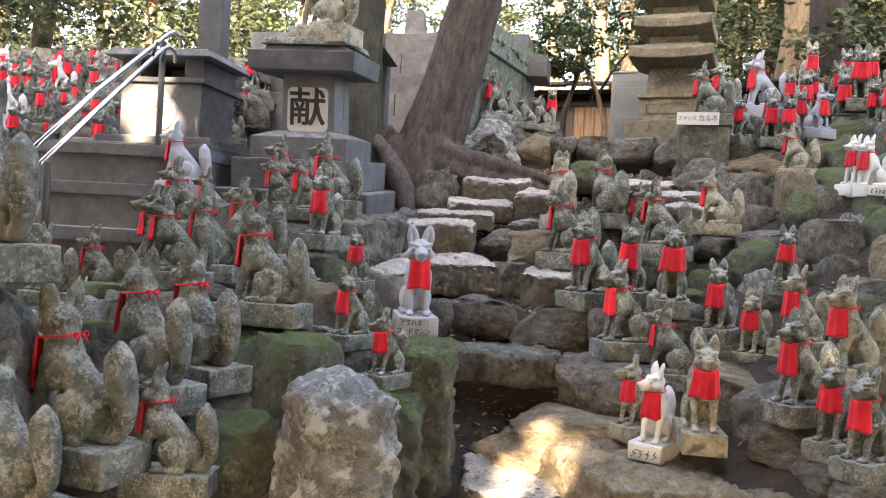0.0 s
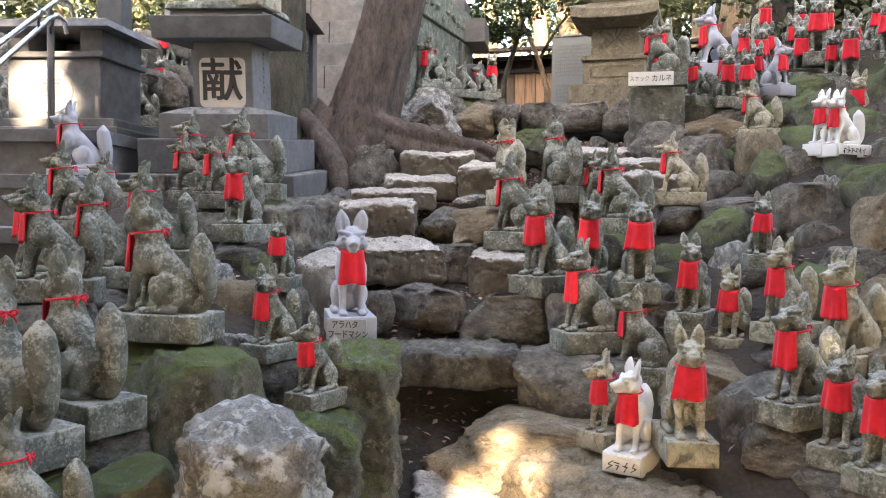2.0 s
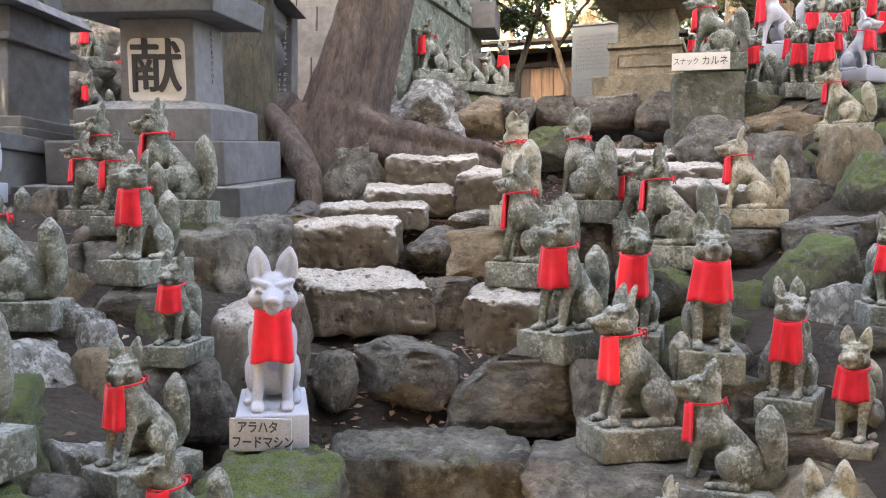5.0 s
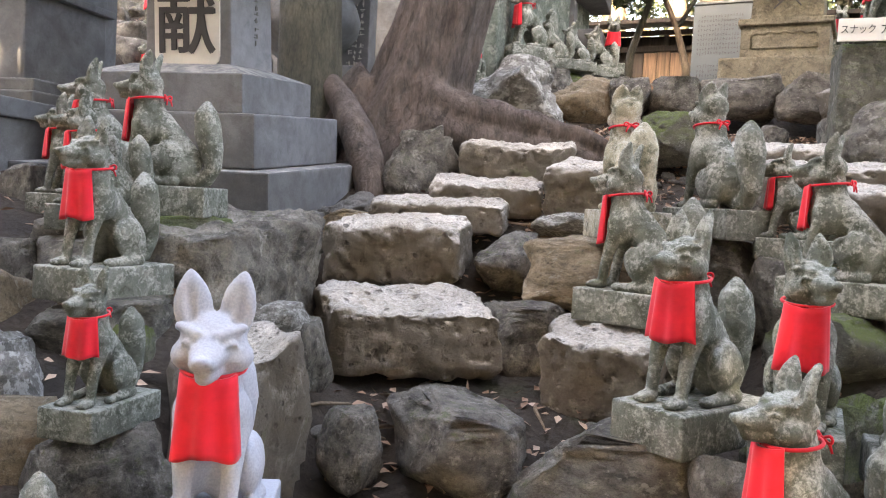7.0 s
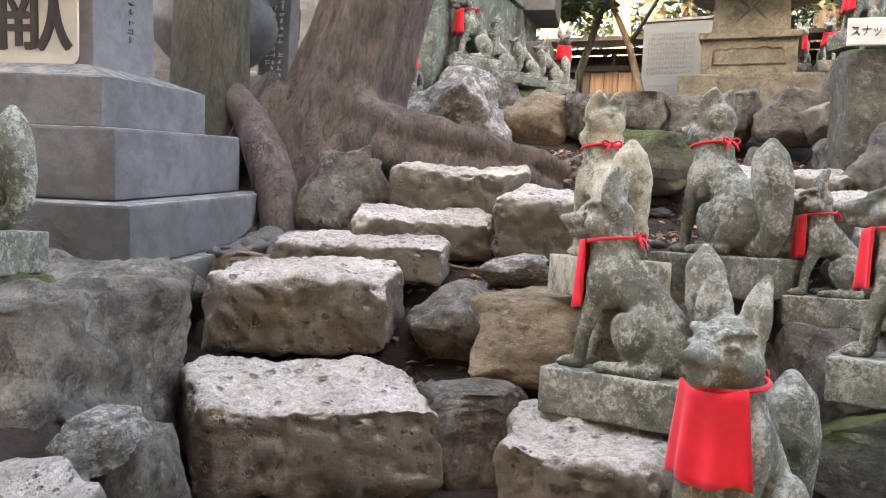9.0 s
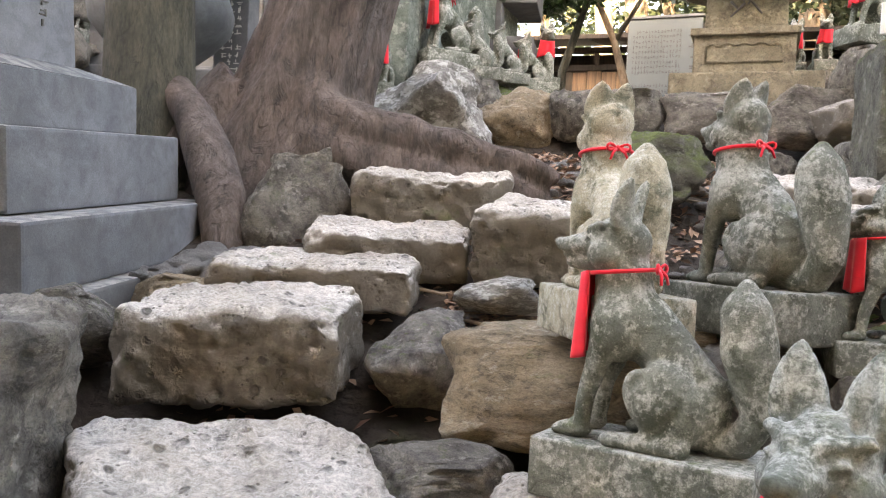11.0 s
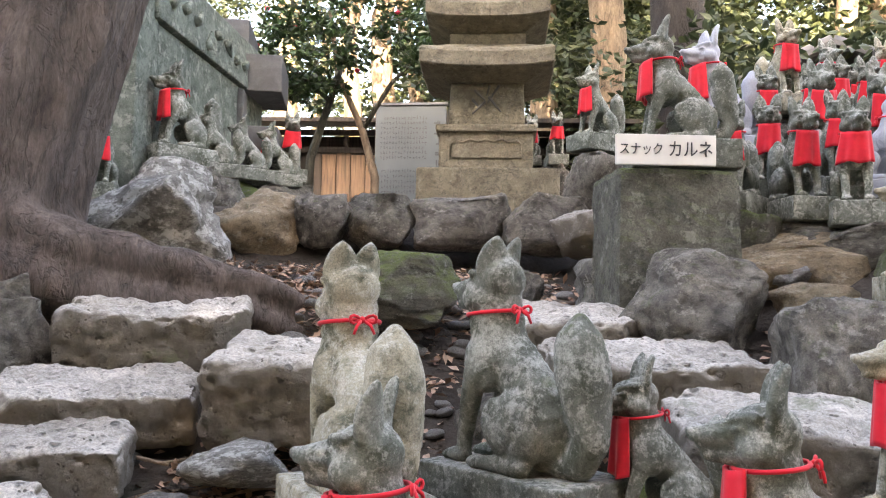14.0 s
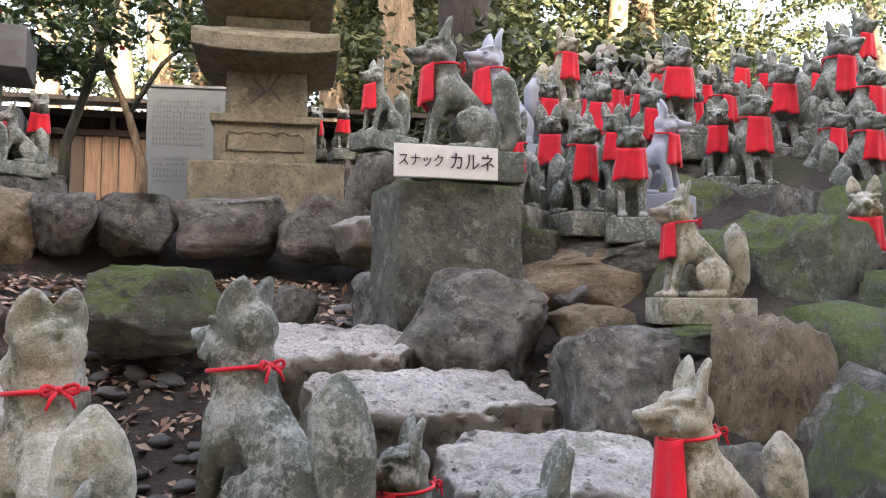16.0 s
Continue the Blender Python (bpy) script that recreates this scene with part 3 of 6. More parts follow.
FOX_BM = {}
FOX_MESH = {}
FOX_SET = {"level": (0.011, 1), "turned": (0.011, 1), "glance": (0.011, 1), "raised": (0.011, 1), "tall": (0.011, 1), "far": (0.022, 1), "far_turned": (0.022, 1)}


def fox_data(kind, mat):
    if kind not in FOX_BM:
        v, s = FOX_SET[kind]
        bm = fox_mesh({"far": "level", "far_turned": "turned"}.get(kind, kind), v, s, len(FOX_BM))
        FOX_BM[kind] = mesh_of(bm, "fox_statue")
    if (kind, mat) not in FOX_MESH:
        me = FOX_BM[kind].copy()
        me.materials.append(mat)
        FOX_MESH[kind, mat] = me
    return FOX_MESH[kind, mat]


def bib_cloth_mesh(seed, length, wide):
    """A hanging apron of cloth with folds, gathered at the neck; same frame as the fox."""
    rnd = random.Random(seed)
    nu, nv = 22, 10
    bm = bmesh.new()
    ph = rnd.uniform(0, 6)
    skew = rnd.uniform(-0.1, 0.1)

    def place(i, j, out):
        u, f = 2 * i / nu - 1, j / nv
        a = u * wide * (0.95 + 0.12 * f) + skew * f
        fold = 0.011 * math.sin(u * 9 + ph) * (0.3 + f)
        rx, ry = 0.142 + 0.03 * f + fold + out, 0.155 + 0.015 * f + fold + out
        z = 0.645 - length * f - 0.06 * (1 - math.cos(a)) * (1 - f) * -1.0 + 0.012 * math.sin(u * 5 + ph) * f
        return Vector((math.sin(a) * rx, 0.115 + math.cos(a) * ry, z))
    sheets = [[[bm.verts.new(place(i, j, o)) for i in range(nu + 1)] for j in range(nv + 1)] for o in (0.014, 0.0)]
    for k, sh in enumerate(sheets):
        for j in range(nv):
            for i in range(nu):
                f = (sh[j][i], sh[j][i + 1], sh[j + 1][i + 1], sh[j + 1][i])
                bm.faces.new(f if k else tuple(reversed(f)))
    o, n = sheets
    rim = [(0, i) for i in range(nu + 1)] + [(j, nu) for j in range(1, nv + 1)] + [(nv, i) for i in range(nu - 1, -1, -1)] + [(j, 0) for j in range(nv - 1, 0, -1)]
    for (a, b), (c, d) in zip(rim, rim[1:] + rim[:1]):
        bm.faces.new((o[a][b], o[c][d], n[c][d], n[a][b]))
    return mesh_of(bm, "bib", M_RED)


def cord_mesh(bow=True):
    bm = bmesh.new()
    ring = [(0.128 * math.sin(a), 0.122 + 0.132 * math.cos(a), 0.652 + 0.03 * (1 - math.cos(a)) / 2) for a in (2 * math.pi * i / 24 for i in range(25))]
    tube(bm, ring, [0.0095] * 25, 6)
    return mesh_of(bm, "cord", M_RED)


def bow_mesh():
    bm = bmesh.new()
    blob(bm, (0, -0.022, 0.683), (0.018, 0.016, 0.017), 1)
    for s in (-1, 1):
        loop = [(s * (0.008 + 0.05 * math.sin(a)), -0.025 - 0.012 * math.sin(a), 0.686 + 0.016 * math.sin(2 * a)) for a in (math.pi * i / 8 for i in range(9))]
        tube(bm, loop, [0.0075] * 9, 5)
        tube(bm, [(s * 0.008, -0.028, 0.678), (s * 0.03, -0.045, 0.66), (s * 0.045, -0.05, 0.625)], [0.0075, 0.0075, 0.006], 5)
    return mesh_of(bm, "bow", M_RED)


CORD, BOW = cord_mesh(), bow_mesh()
BIBS = [bib_cloth_mesh(i, ln, wd) for i, (ln, wd) in enumerate(((0.3, 0.95), (0.33, 0.86), (0.28, 1.0), (0.32, 0.9)))]
STONES = {"old": (M_FOX, "lichened grey-green stone"), "warm": (M_FOX_WARM, "yellowed worn stone"), "white": (M_WHITE_FOX, "white-painted stone"), "granite": (M_GRANITE_FOX, "pale blue-grey granite")}
COUNT = [0]


def fox(nx, ny, nz, size, yaw, kind="level", stone="old", bib=1, support=True, squash=1.0, lean=0.0):
    """A fox by the near side of its collar, its height and heading (0 faces +y, 90 faces -x). bib: 0 none, 1 apron, 2 cord alone."""
    COUNT[0] += 1
    i = COUNT[0]
    fx, fy = -math.sin(radians(yaw)), math.cos(radians(yaw))
    x, y, z = nx - fx * 0.13 * size, ny + 0.13 * size - fy * 0.13 * size, nz - 0.655 * size
    mat, words = STONES[stone]
    ob = new("fox_statue", fox_data(kind, mat))
    ob.matrix_world = pose(x, y, z, lean, 0, yaw) @ Matrix.Diagonal((size * squash, size, size, 1))
    wears = ("without a bib", "wearing a red cloth bib", "with a thin red cord")[bib]
    tagged(ob, f"seated fox of {words} {wears}", "fox statue", group="fox statues of the mound")
    if bib:
        apron = new("bib" if bib == 1 else "neck_cord", BIBS[i % 4] if bib == 1 else CORD)
        apron.matrix_world = ob.matrix_world.copy()
        tagged(apron, "red cotton bib tied round a fox statue's neck" if bib == 1 else "thin red cord tied round a fox statue's neck", "bib" if bib == 1 else "cord", group="red bibs")
        if kind[:3] != "far":
            if bib == 1:
                part("cord", CORD, None, apron)
            part("bow", BOW, None, apron)
    zb = z - 0.222 * size
    if support:
        g = ground_z(x, y)
        h = max(0.16, zb - g + 0.14)
        rock(x, y, zb + 0.012, size * 0.95, size * 1.1, h, i * 47, i, M_ROCK_MOSS if i % 4 == 0 else M_ROCK, "grey boulder supporting a fox statue", boxy=0.4)
    return ob


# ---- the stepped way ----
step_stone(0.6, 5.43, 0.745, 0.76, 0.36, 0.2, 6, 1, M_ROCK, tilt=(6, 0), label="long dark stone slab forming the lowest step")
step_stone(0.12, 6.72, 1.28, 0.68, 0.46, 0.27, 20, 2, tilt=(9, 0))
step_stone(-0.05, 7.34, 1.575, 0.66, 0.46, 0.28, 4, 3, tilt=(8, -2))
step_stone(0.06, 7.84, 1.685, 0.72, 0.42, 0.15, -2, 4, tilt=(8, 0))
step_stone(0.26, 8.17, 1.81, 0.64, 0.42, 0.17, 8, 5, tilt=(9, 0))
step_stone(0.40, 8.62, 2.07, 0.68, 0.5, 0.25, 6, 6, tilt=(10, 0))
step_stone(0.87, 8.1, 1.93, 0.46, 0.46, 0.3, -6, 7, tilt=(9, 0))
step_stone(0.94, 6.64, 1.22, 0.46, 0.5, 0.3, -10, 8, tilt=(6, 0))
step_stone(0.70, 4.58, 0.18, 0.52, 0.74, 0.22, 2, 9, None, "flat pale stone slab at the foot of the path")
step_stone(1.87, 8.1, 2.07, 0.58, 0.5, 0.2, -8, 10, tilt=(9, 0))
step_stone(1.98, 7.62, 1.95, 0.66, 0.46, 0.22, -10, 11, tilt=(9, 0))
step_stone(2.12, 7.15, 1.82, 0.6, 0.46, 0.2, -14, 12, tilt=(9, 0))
rock(0.46, 7.5, 1.55, 0.34, 0.42, 0.32, 10, 3, M_ROCK, boxy=0.4)
rock(0.98, 7.25, 1.578, 0.84, 0.56, 0.36, -8, 4, M_ROCK_TAN, "broad ochre rock under a fox statue", hi=True, boxy=0.4)
rock(0.58, 6.98, 1.27, 0.46, 0.5, 0.42, 12, 2, M_ROCK, "dark damp rock between two steps", hi=True, boxy=0.4)
rock(0.72, 7.78, 1.66, 0.34, 0.26, 0.14, 5, 5, M_ROCK_PALE, "flat pale stone beside the steps", boxy=0.4)
rock(0.13, 6.0, 1.0, 0.22, 0.3, 0.28, 0, 2, M_ROCK)
rock(0.44, 6.15, 1.03, 0.46, 0.62, 0.34, 15, 7, M_ROCK, "flat-topped grey rock used as step", hi=True, boxy=0.28)
rock(1.0, 6.02, 1.02, 0.66, 0.62, 0.36, -12, 8, M_ROCK, "broad flat-topped grey rock used as step", hi=True, boxy=0.28)
rock(1.02, 5.02, 0.47, 1.3, 0.85, 0.5, -15, 6, M_ROCK_TAN, "large flat sunlit rock in the path", hi=True, boxy=0.42)
rock(1.32, 5.28, 0.77, 0.75, 0.6, 0.5, -10, 1, M_ROCK, "broad rock beside the lowest step", hi=True, boxy=0.4)

rock(-0.8, 7.4, 1.585, 0.75, 0.42, 0.28, -16, 4, M_ROCK, "flat grey slab under the lettered pedestal", hi=True, boxy=0.3)
rock(-0.44, 7.8, 1.63, 0.46, 0.5, 0.34, 10, 7, M_ROCK_TAN, "low rock under a heap of chips", boxy=0.5)

# ---- boulders of the mounds ----
def split_rock(x, y, ztop, w, d, h, rz, seed, mat, label, rough=0.05, chip=1.6, tilt=(0, 0)):
    """An angular boulder with broken corners and a rather flat top."""
    ob = new("rock", mesh_of(block_mesh(seed, w, d, h, rough, 0.022, False, chip), "rock", mat))
    ob.matrix_world = pose(x, y, ztop - h / 2, tilt[0], tilt[1], rz)
    PLACED.append((x, y, 0.42 * max(w, d)))
    return tagged(ob, label, "rock", group="boulders of the mound")


split_rock(-0.01, 3.36, 0.82, 0.4, 0.44, 0.95, 30, 61, M_ROCK_PALE, "large lichened boulder beside the path", 0.06, 1.5, (6, 4))
rock(-0.42, 4.2, 0.93, 0.62, 0.7, 0.8, 10, 2, M_ROCK_MOSS, "rounded boulder thickly covered with moss", hi=True, boxy=0.6)
split_rock(0.15, 4.76, 0.835, 0.4, 0.72, 0.95, -4, 62, M_ROCK_MOSS, "tall mossy rock under a fox statue", 0.05, 1.4)
split_rock(0.06, 4.26, 0.64, 0.36, 0.38, 0.75, 12, 63, M_ROCK_MOSS, "mossy rock under a fox statue", 0.05, 1.2)
rock(-0.42, 3.5, 0.66, 0.36, 0.4, 0.42, 0, 4, M_ROCK_MOSS, "low rounded boulder covered with moss")
split_rock(-0.74, 6.5, 1.56, 0.86, 0.72, 0.62, -8, 52, M_ROCK, "large flat-topped split grey rock at the path's edge", 0.045, 1.0, (5, 0))
rock(-0.28, 5.95, 1.2, 0.3, 0.26, 0.2, 20, 3, M_ROCK, "flat grey stone wedged at the path's edge", boxy=0.35)
rock(-0.2, 6.12, 1.3, 0.2, 0.22, 0.14, -15, 6, M_ROCK_PALE, "small flat pale stone beside the path", boxy=0.35)
rock(-0.14, 5.72, 1.28, 0.42, 0.5, 0.6, 20, 4, M_STEP, "pale pitted rock behind a granite fox", boxy=0.5)
rock(-0.14, 6.2, 1.24, 0.2, 0.26, 0.3, 0, 1, M_ROCK)
rock(0.22, 9.85, 2.77, 0.84, 0.6, 0.6, -15, 5, M_ROCK_PALE, "big rough pale boulder beside the tree", hi=True, boxy=0.6)
rock(0.76, 10.05, 2.76, 0.58, 0.45, 0.5, 8, 3, M_ROCK_TAN, "yellowish boulder in the stone row", hi=True, boxy=0.55)
rock(0.19, 10.4, 2.96, 0.55, 0.4, 0.4, 20, 6, M_ROCK_PALE, "flat pale slab of rock behind boulders", boxy=0.45)
rock(1.12, 10.0, 2.72, 0.34, 0.4, 0.34, 0, 1, M_ROCK, "grey stone of the low retaining row", boxy=0.4)
rock(1.45, 9.96, 2.73, 0.4, 0.4, 0.34, 5, 2, M_ROCK, "grey stone of the low retaining row", boxy=0.35)
rock(1.92, 9.88, 2.75, 0.64, 0.42, 0.36, -3, 4, M_ROCK, "long dark stone of the low retaining row", boxy=0.35)
rock(2.42, 9.8, 2.75, 0.58, 0.4, 0.38, -6, 8, M_ROCK, "rounded stone of the low retaining row", boxy=0.5)
rock(2.55, 9.45, 2.63, 0.4, 0.34, 0.28, -4, 7, M_STEP, "squared pale stone block on the ground", boxy=0.35)
rock(2.86, 8.14, 2.44, 0.85, 0.5, 0.4, -18, 3, M_ROCK_TAN, "ochre rock slab under fox statues", hi=True, boxy=0.35)
rock(2.3, 7.95, 2.31, 0.54, 0.5, 0.42, -10, 6, M_ROCK, "grey pyramid-shaped boulder beside fox statues", hi=True, boxy=0.65)
rock(2.5, 7.42, 2.13, 0.46, 0.45, 0.48, 15, 2, M_ROCK, "grey upright boulder below the fox statues", hi=True, boxy=0.55)
rock(2.9, 7.2, 2.17, 0.29, 0.38, 0.66, 10, 1, M_ROCK_TAN, "tall pointed ochre boulder on the slope", hi=True, boxy=0.75)
rock(2.74, 8.0, 2.26, 0.18, 0.2, 0.12, 0, 5, M_PEBBLE, "small smooth rounded stone on a rock")
rock(2.72, 7.78, 2.19, 0.3, 0.25, 0.18, 0, 7, M_ROCK_TAN, "small ochre stone wedged between boulders")
rock(3.58, 7.66, 2.56, 0.68, 0.6, 0.8, 0, 7, M_ROCK_MOSS, "round mossy boulder among the foxes", hi=True)
rock(-0.2, 8.55, 2.1, 0.5, 0.5, 0.5, 12, 8, M_ROCK, "grey rock against the tree root", hi=True, boxy=0.65)
rock(-0.25, 8.8, 2.18, 0.34, 0.3, 0.3, 0, 4, M_ROCK, "grey stone against the tree root")
rock(1.37, 8.8, 2.32, 0.55, 0.45, 0.36, 10, 2, M_ROCK_MOSS, "mossy rock at the top of the path", hi=True)
rock(1.9, 8.7, 2.25, 0.22, 0.2, 0.22, 0, 6, M_ROCK)
rock(3.37, 6.85, 2.05, 0.62, 0.5, 0.5, 0, 4, M_ROCK, "grey rock under the white fox", hi=True, boxy=0.5)
rock(3.05, 6.5, 1.73, 0.42, 0.4, 0.44, 0, 7, M_ROCK, boxy=0.4)
rock(3.5, 6.2, 1.72, 0.55, 0.45, 0.5, 10, 5, M_ROCK_TAN, "broad squared ochre rock on the slope", boxy=0.4)

rock(2.83, 6.12, 1.72, 0.46, 0.4, 0.5, -12, 2, M_ROCK, "squared grey rock of the statue slope", hi=True, boxy=0.35)
rock(3.12, 5.68, 1.66, 0.56, 0.46, 0.5, 8, 8, M_ROCK_TAN, "large squared mossy rock of the slope", hi=True, boxy=0.35)
rock(2.52, 6.5, 1.64, 0.5, 0.4, 0.3, -6, 4, M_ROCK, "dark flat slab set in the slope", hi=True, boxy=0.32)
rock(2.78, 5.4, 1.34, 0.5, 0.36, 0.28, 5, 6, M_ROCK, "flat grey slab set in the slope", hi=True, boxy=0.35)
rock(2.84, 6.8, 2.0, 0.38, 0.34, 0.5, 20, 3, M_ROCK_MOSS, "pointed mossy boulder of the slope", hi=True, boxy=0.7)
rock(2.3, 6.12, 1.55, 0.46, 0.4, 0.5, 0, 5, M_ROCK_MOSS, "rounded mossy boulder of the slope", hi=True, boxy=0.6)

split_rock(1.6, 4.36, 0.365, 1.2, 0.95, 0.75, 14, 64, M_ROCK_TAN, "broad ochre rock carrying several fox statues", 0.045, 1.0)

# ---- fox statues beside the path ----
fox(0.976, 7.05, 2.027, 0.54, 14, "raised", "warm", 2, False)
fox(1.335, 7.08, 2.055, 0.54, 28, "raised", "old", 2)
fox(0.98, 6.68, 1.73, 0.56, 62, "level", "old", 1, False)
fox(1.13, 5.88, 1.475, 0.56, 138, "level", "old", 1, False)
fox(1.40, 5.6, 1.46, 0.48, 165, "glance")
fox(1.64, 5.36, 1.45, 0.5, 170, "level")
fox(1.30, 5.27, 1.18, 0.5, 108, "level", "old", 1, False)
fox(1.54, 5.05, 0.99, 0.42, 75, "raised")
fox(1.90, 5.28, 1.245, 0.42, 150, "glance")
fox(2.385, 5.58, 1.51, 0.36, 170, "level")
fox(2.12, 6.66, 1.935, 0.42, 75, "level", "warm")
fox(1.667, 6.479, 1.798, 0.5, 62, "level")
fox(1.6, 6.87, 1.84, 0.37, 82, "level")
fox(2.08, 5.16, 1.1, 0.38, 140, "level", "warm")
fox(2.24, 4.89, 1.24, 0.42, 120, "level", "warm")
fox(2.34, 4.45, 1.19, 0.46, 115, "level", "warm")
fox(2.01, 4.14, 1.03, 0.44, 118, "level")
fox(2.13, 3.98, 0.86, 0.38, 135, "level")
fox(2.2, 3.8, 0.84, 0.4, 125, "level")
fox(1.33, 4.64, 0.72, 0.37, 130, "turned", "warm", 1, False)
fox(1.42, 4.45, 0.70, 0.4, 150, "turned", "white", 1, False)
fox(1.62, 4.24, 0.86, 0.46, 178, "level", "warm", 1, False)
fox(0.082, 4.98, 1.29, 0.51, 194, "tall", "granite", 1, False)
fox(0.016, 4.25, 0.935, 0.33, 150, "turned", "old", 1, False)
fox(-0.27, 4.65, 1.1, 0.37, 150, "glance")
fox(-0.345, 5.22, 1.345, 0.33, 175, "level")
fox(-0.735, 5.78, 1.71, 0.47, 165, "level")
fox(-0.87, 6.34, 2.0, 0.5, 92, "level")
fox(-1.32, 6.66, 2.02, 0.5, 110, "level")
fox(-1.3, 6.45, 1.88, 0.4, 100, "level")
fox(-0.98, 6.11, 1.85, 0.4, 110, "level")
fox(-0.715, 4.3, 1.38, 0.52, 80, "turned")
fox(-1.19, 5.44, 1.58, 0.5, 95, "level")
fox(-1.6, 4.99, 1.48, 0.5, 105, "level")
fox(-1.3, 5.05, 1.5, 0.48, 80, "level")
fox(-0.98, 3.58, 1.105, 0.56, 60, "turned")
fox(-0.86, 3.86, 1.135, 0.54, 60, "level")
fox(-0.68, 3.16, 0.735, 0.4, 95, "level", "old")
fox(-1.04, 3.07, 0.97, 0.58, 75, "turned")
fox(-1.09, 2.78, 0.79, 0.5, 70, "level", "old", 0)
fox(-1.5, 3.3, 0.98, 0.55, 80, "level")
fox(-1.37, 3.02, 1.71, 0.6, 60, "level", "old", 0)
fox(-1.99, 5.02, 1.24, 0.4, 85, "level")
fox(-2.3, 5.0, 1.23, 0.42, 80, "level")
fox(-1.66, 5.45, 1.71, 0.45, 95, "level")
fox(-1.3, 4.5, 1.46, 0.46, 100, "level")
fox(0.42, 10.6, 3.21, 0.38, 100, "far", "old", 0)
fox(0.62, 10.85, 3.22, 0.36, 110, "far", "old", 0)
fox(2.96, 10.35, 3.59, 0.5, 110, "far")
fox(3.63, 12.8, 3.89, 0.45, 170, "far")
fox(3.47, 13.1, 3.92, 0.45, 160, "far")
fox(-2.27, 6.78, 2.1, 0.5, 95, "level", "granite", 1, False)
fox(-1.82, 6.38, 1.73, 0.42, 110, "level")
fox(2.31, 8.12, 3.065, 0.5, 74, "level", "old", 1, False)
fox(3.05, 9.0, 3.37, 0.58, 95, "level", "granite")
fox(2.99, 7.6, 2.47, 0.4, 66, "level", "warm")
fox(3.24, 6.57, 2.25, 0.38, 112, "level", "white", 1, False)
fox(3.185, 6.68, 2.265, 0.38, 112, "level", "white", 1, False)
fox(0.2, 10.5, 3.4, 0.55, 120, "level")
fox(0.6, 12.4, 3.66, 0.5, 150, "far")
fox(0.82, 11.8, 3.38, 0.42, 110, "far")
fox(1.0, 12.1, 3.52, 0.5, 190, "far")
fox(-0.15, 10.2, 3.02, 0.42, 180, "far")

# ---- foxes of the far slope ----
fox(2.71, 8.25, 2.83, 0.40, 128, "level", "old")
fox(2.97, 8.14, 2.83, 0.43, 172, "level", "old")
fox(3.09, 7.98, 2.80, 0.43, 150, "level", "old")
fox(3.42, 8.14, 2.92, 0.41, 205, "glance", "granite")
fox(3.28, 8.32, 2.94, 0.41, 165, "level", "old")
fox(3.05, 8.49, 2.94, 0.41, 150, "level", "old")
fox(3.95, 8.61, 3.40, 0.56, 160, "level", "old")
fox(4.07, 8.22, 3.08, 0.52, 165, "level", "old")
fox(4.20, 8.55, 3.27, 0.44, 190, "glance", "old")
fox(3.99, 8.39, 3.06, 0.40, 140, "level", "old")
fox(4.50, 8.42, 3.34, 0.54, 165, "level", "old")
fox(4.69, 8.20, 3.46, 0.56, 172, "level", "old")
fox(4.41, 8.06, 3.03, 0.40, 175, "level", "old")
fox(3.65, 9.19, 3.59, 0.46, 180, "level", "warm")
fox(3.89, 8.84, 3.30, 0.42, 165, "level", "old")
fox(3.89, 9.08, 3.38, 0.42, 175, "level", "old")
fox(3.57, 8.86, 3.24, 0.42, 160, "level", "old")
fox(4.25, 9.13, 3.53, 0.42, 170, "level", "warm")
fox(4.08, 9.39, 3.58, 0.44, 180, "level", "old")
fox(4.76, 8.75, 3.51, 0.45, 150, "level", "old")
fox(4.34, 7.82, 2.97, 0.44, 175, "level", "old")
fox(4.63, 8.01, 3.25, 0.48, 180, "level", "old")
fox(3.80, 7.46, 2.52, 0.45, 130, "level", "warm")
fox(3.38, 8.99, 3.25, 0.42, 170, "level", "old")
fox(4.27, 9.41, 3.46, 0.42, 185, "far", "old")
fox(4.51, 9.08, 3.38, 0.42, 150, "far", "old")
fox(5.08, 9.25, 3.71, 0.46, 175, "far", "old")
fox(5.30, 8.87, 3.61, 0.46, 185, "far", "old")
fox(4.76, 8.55, 3.19, 0.42, 140, "far", "old")
fox(5.58, 8.72, 3.87, 0.48, 175, "far", "old")
fox(4.81, 9.28, 3.57, 0.44, 170, "far_turned", "old")
fox(3.81, 8.66, 3.18, 0.50, 168, "far", "old")
fox(3.41, 8.59, 3.15, 0.48, 168, "far", "old")

# ---- foxes of the mound behind the pedestals ----
fox(-5.85, 11.15, 3.60, 0.48, 194, "far", "old")
fox(-5.47, 10.83, 3.51, 0.48, 143, "far_turned", "old")
fox(-5.08, 10.52, 3.37, 0.48, 180, "far_turned", "old")
fox(-5.25, 11.19, 3.58, 0.48, 136, "far_turned", "old")
fox(-5.66, 10.48, 3.34, 0.48, 183, "far", "old")
fox(-5.11, 9.91, 2.98, 0.48, 144, "far_turned", "old")
fox(-5.31, 10.50, 3.15, 0.48, 152, "far_turned", "old")
fox(-5.08, 9.63, 2.76, 0.48, 130, "far_turned", "old")
fox(-3.99, 8.73, 2.46, 0.48, 175, "far_turned", "old")
fox(-4.47, 9.95, 2.80, 0.48, 197, "far", "old")
fox(-4.90, 10.53, 3.11, 0.48, 163, "far_turned", "old")
fox(-4.69, 9.66, 2.71, 0.48, 164, "far", "old")
fox(-4.99, 9.37, 2.53, 0.48, 148, "far_turned", "old")
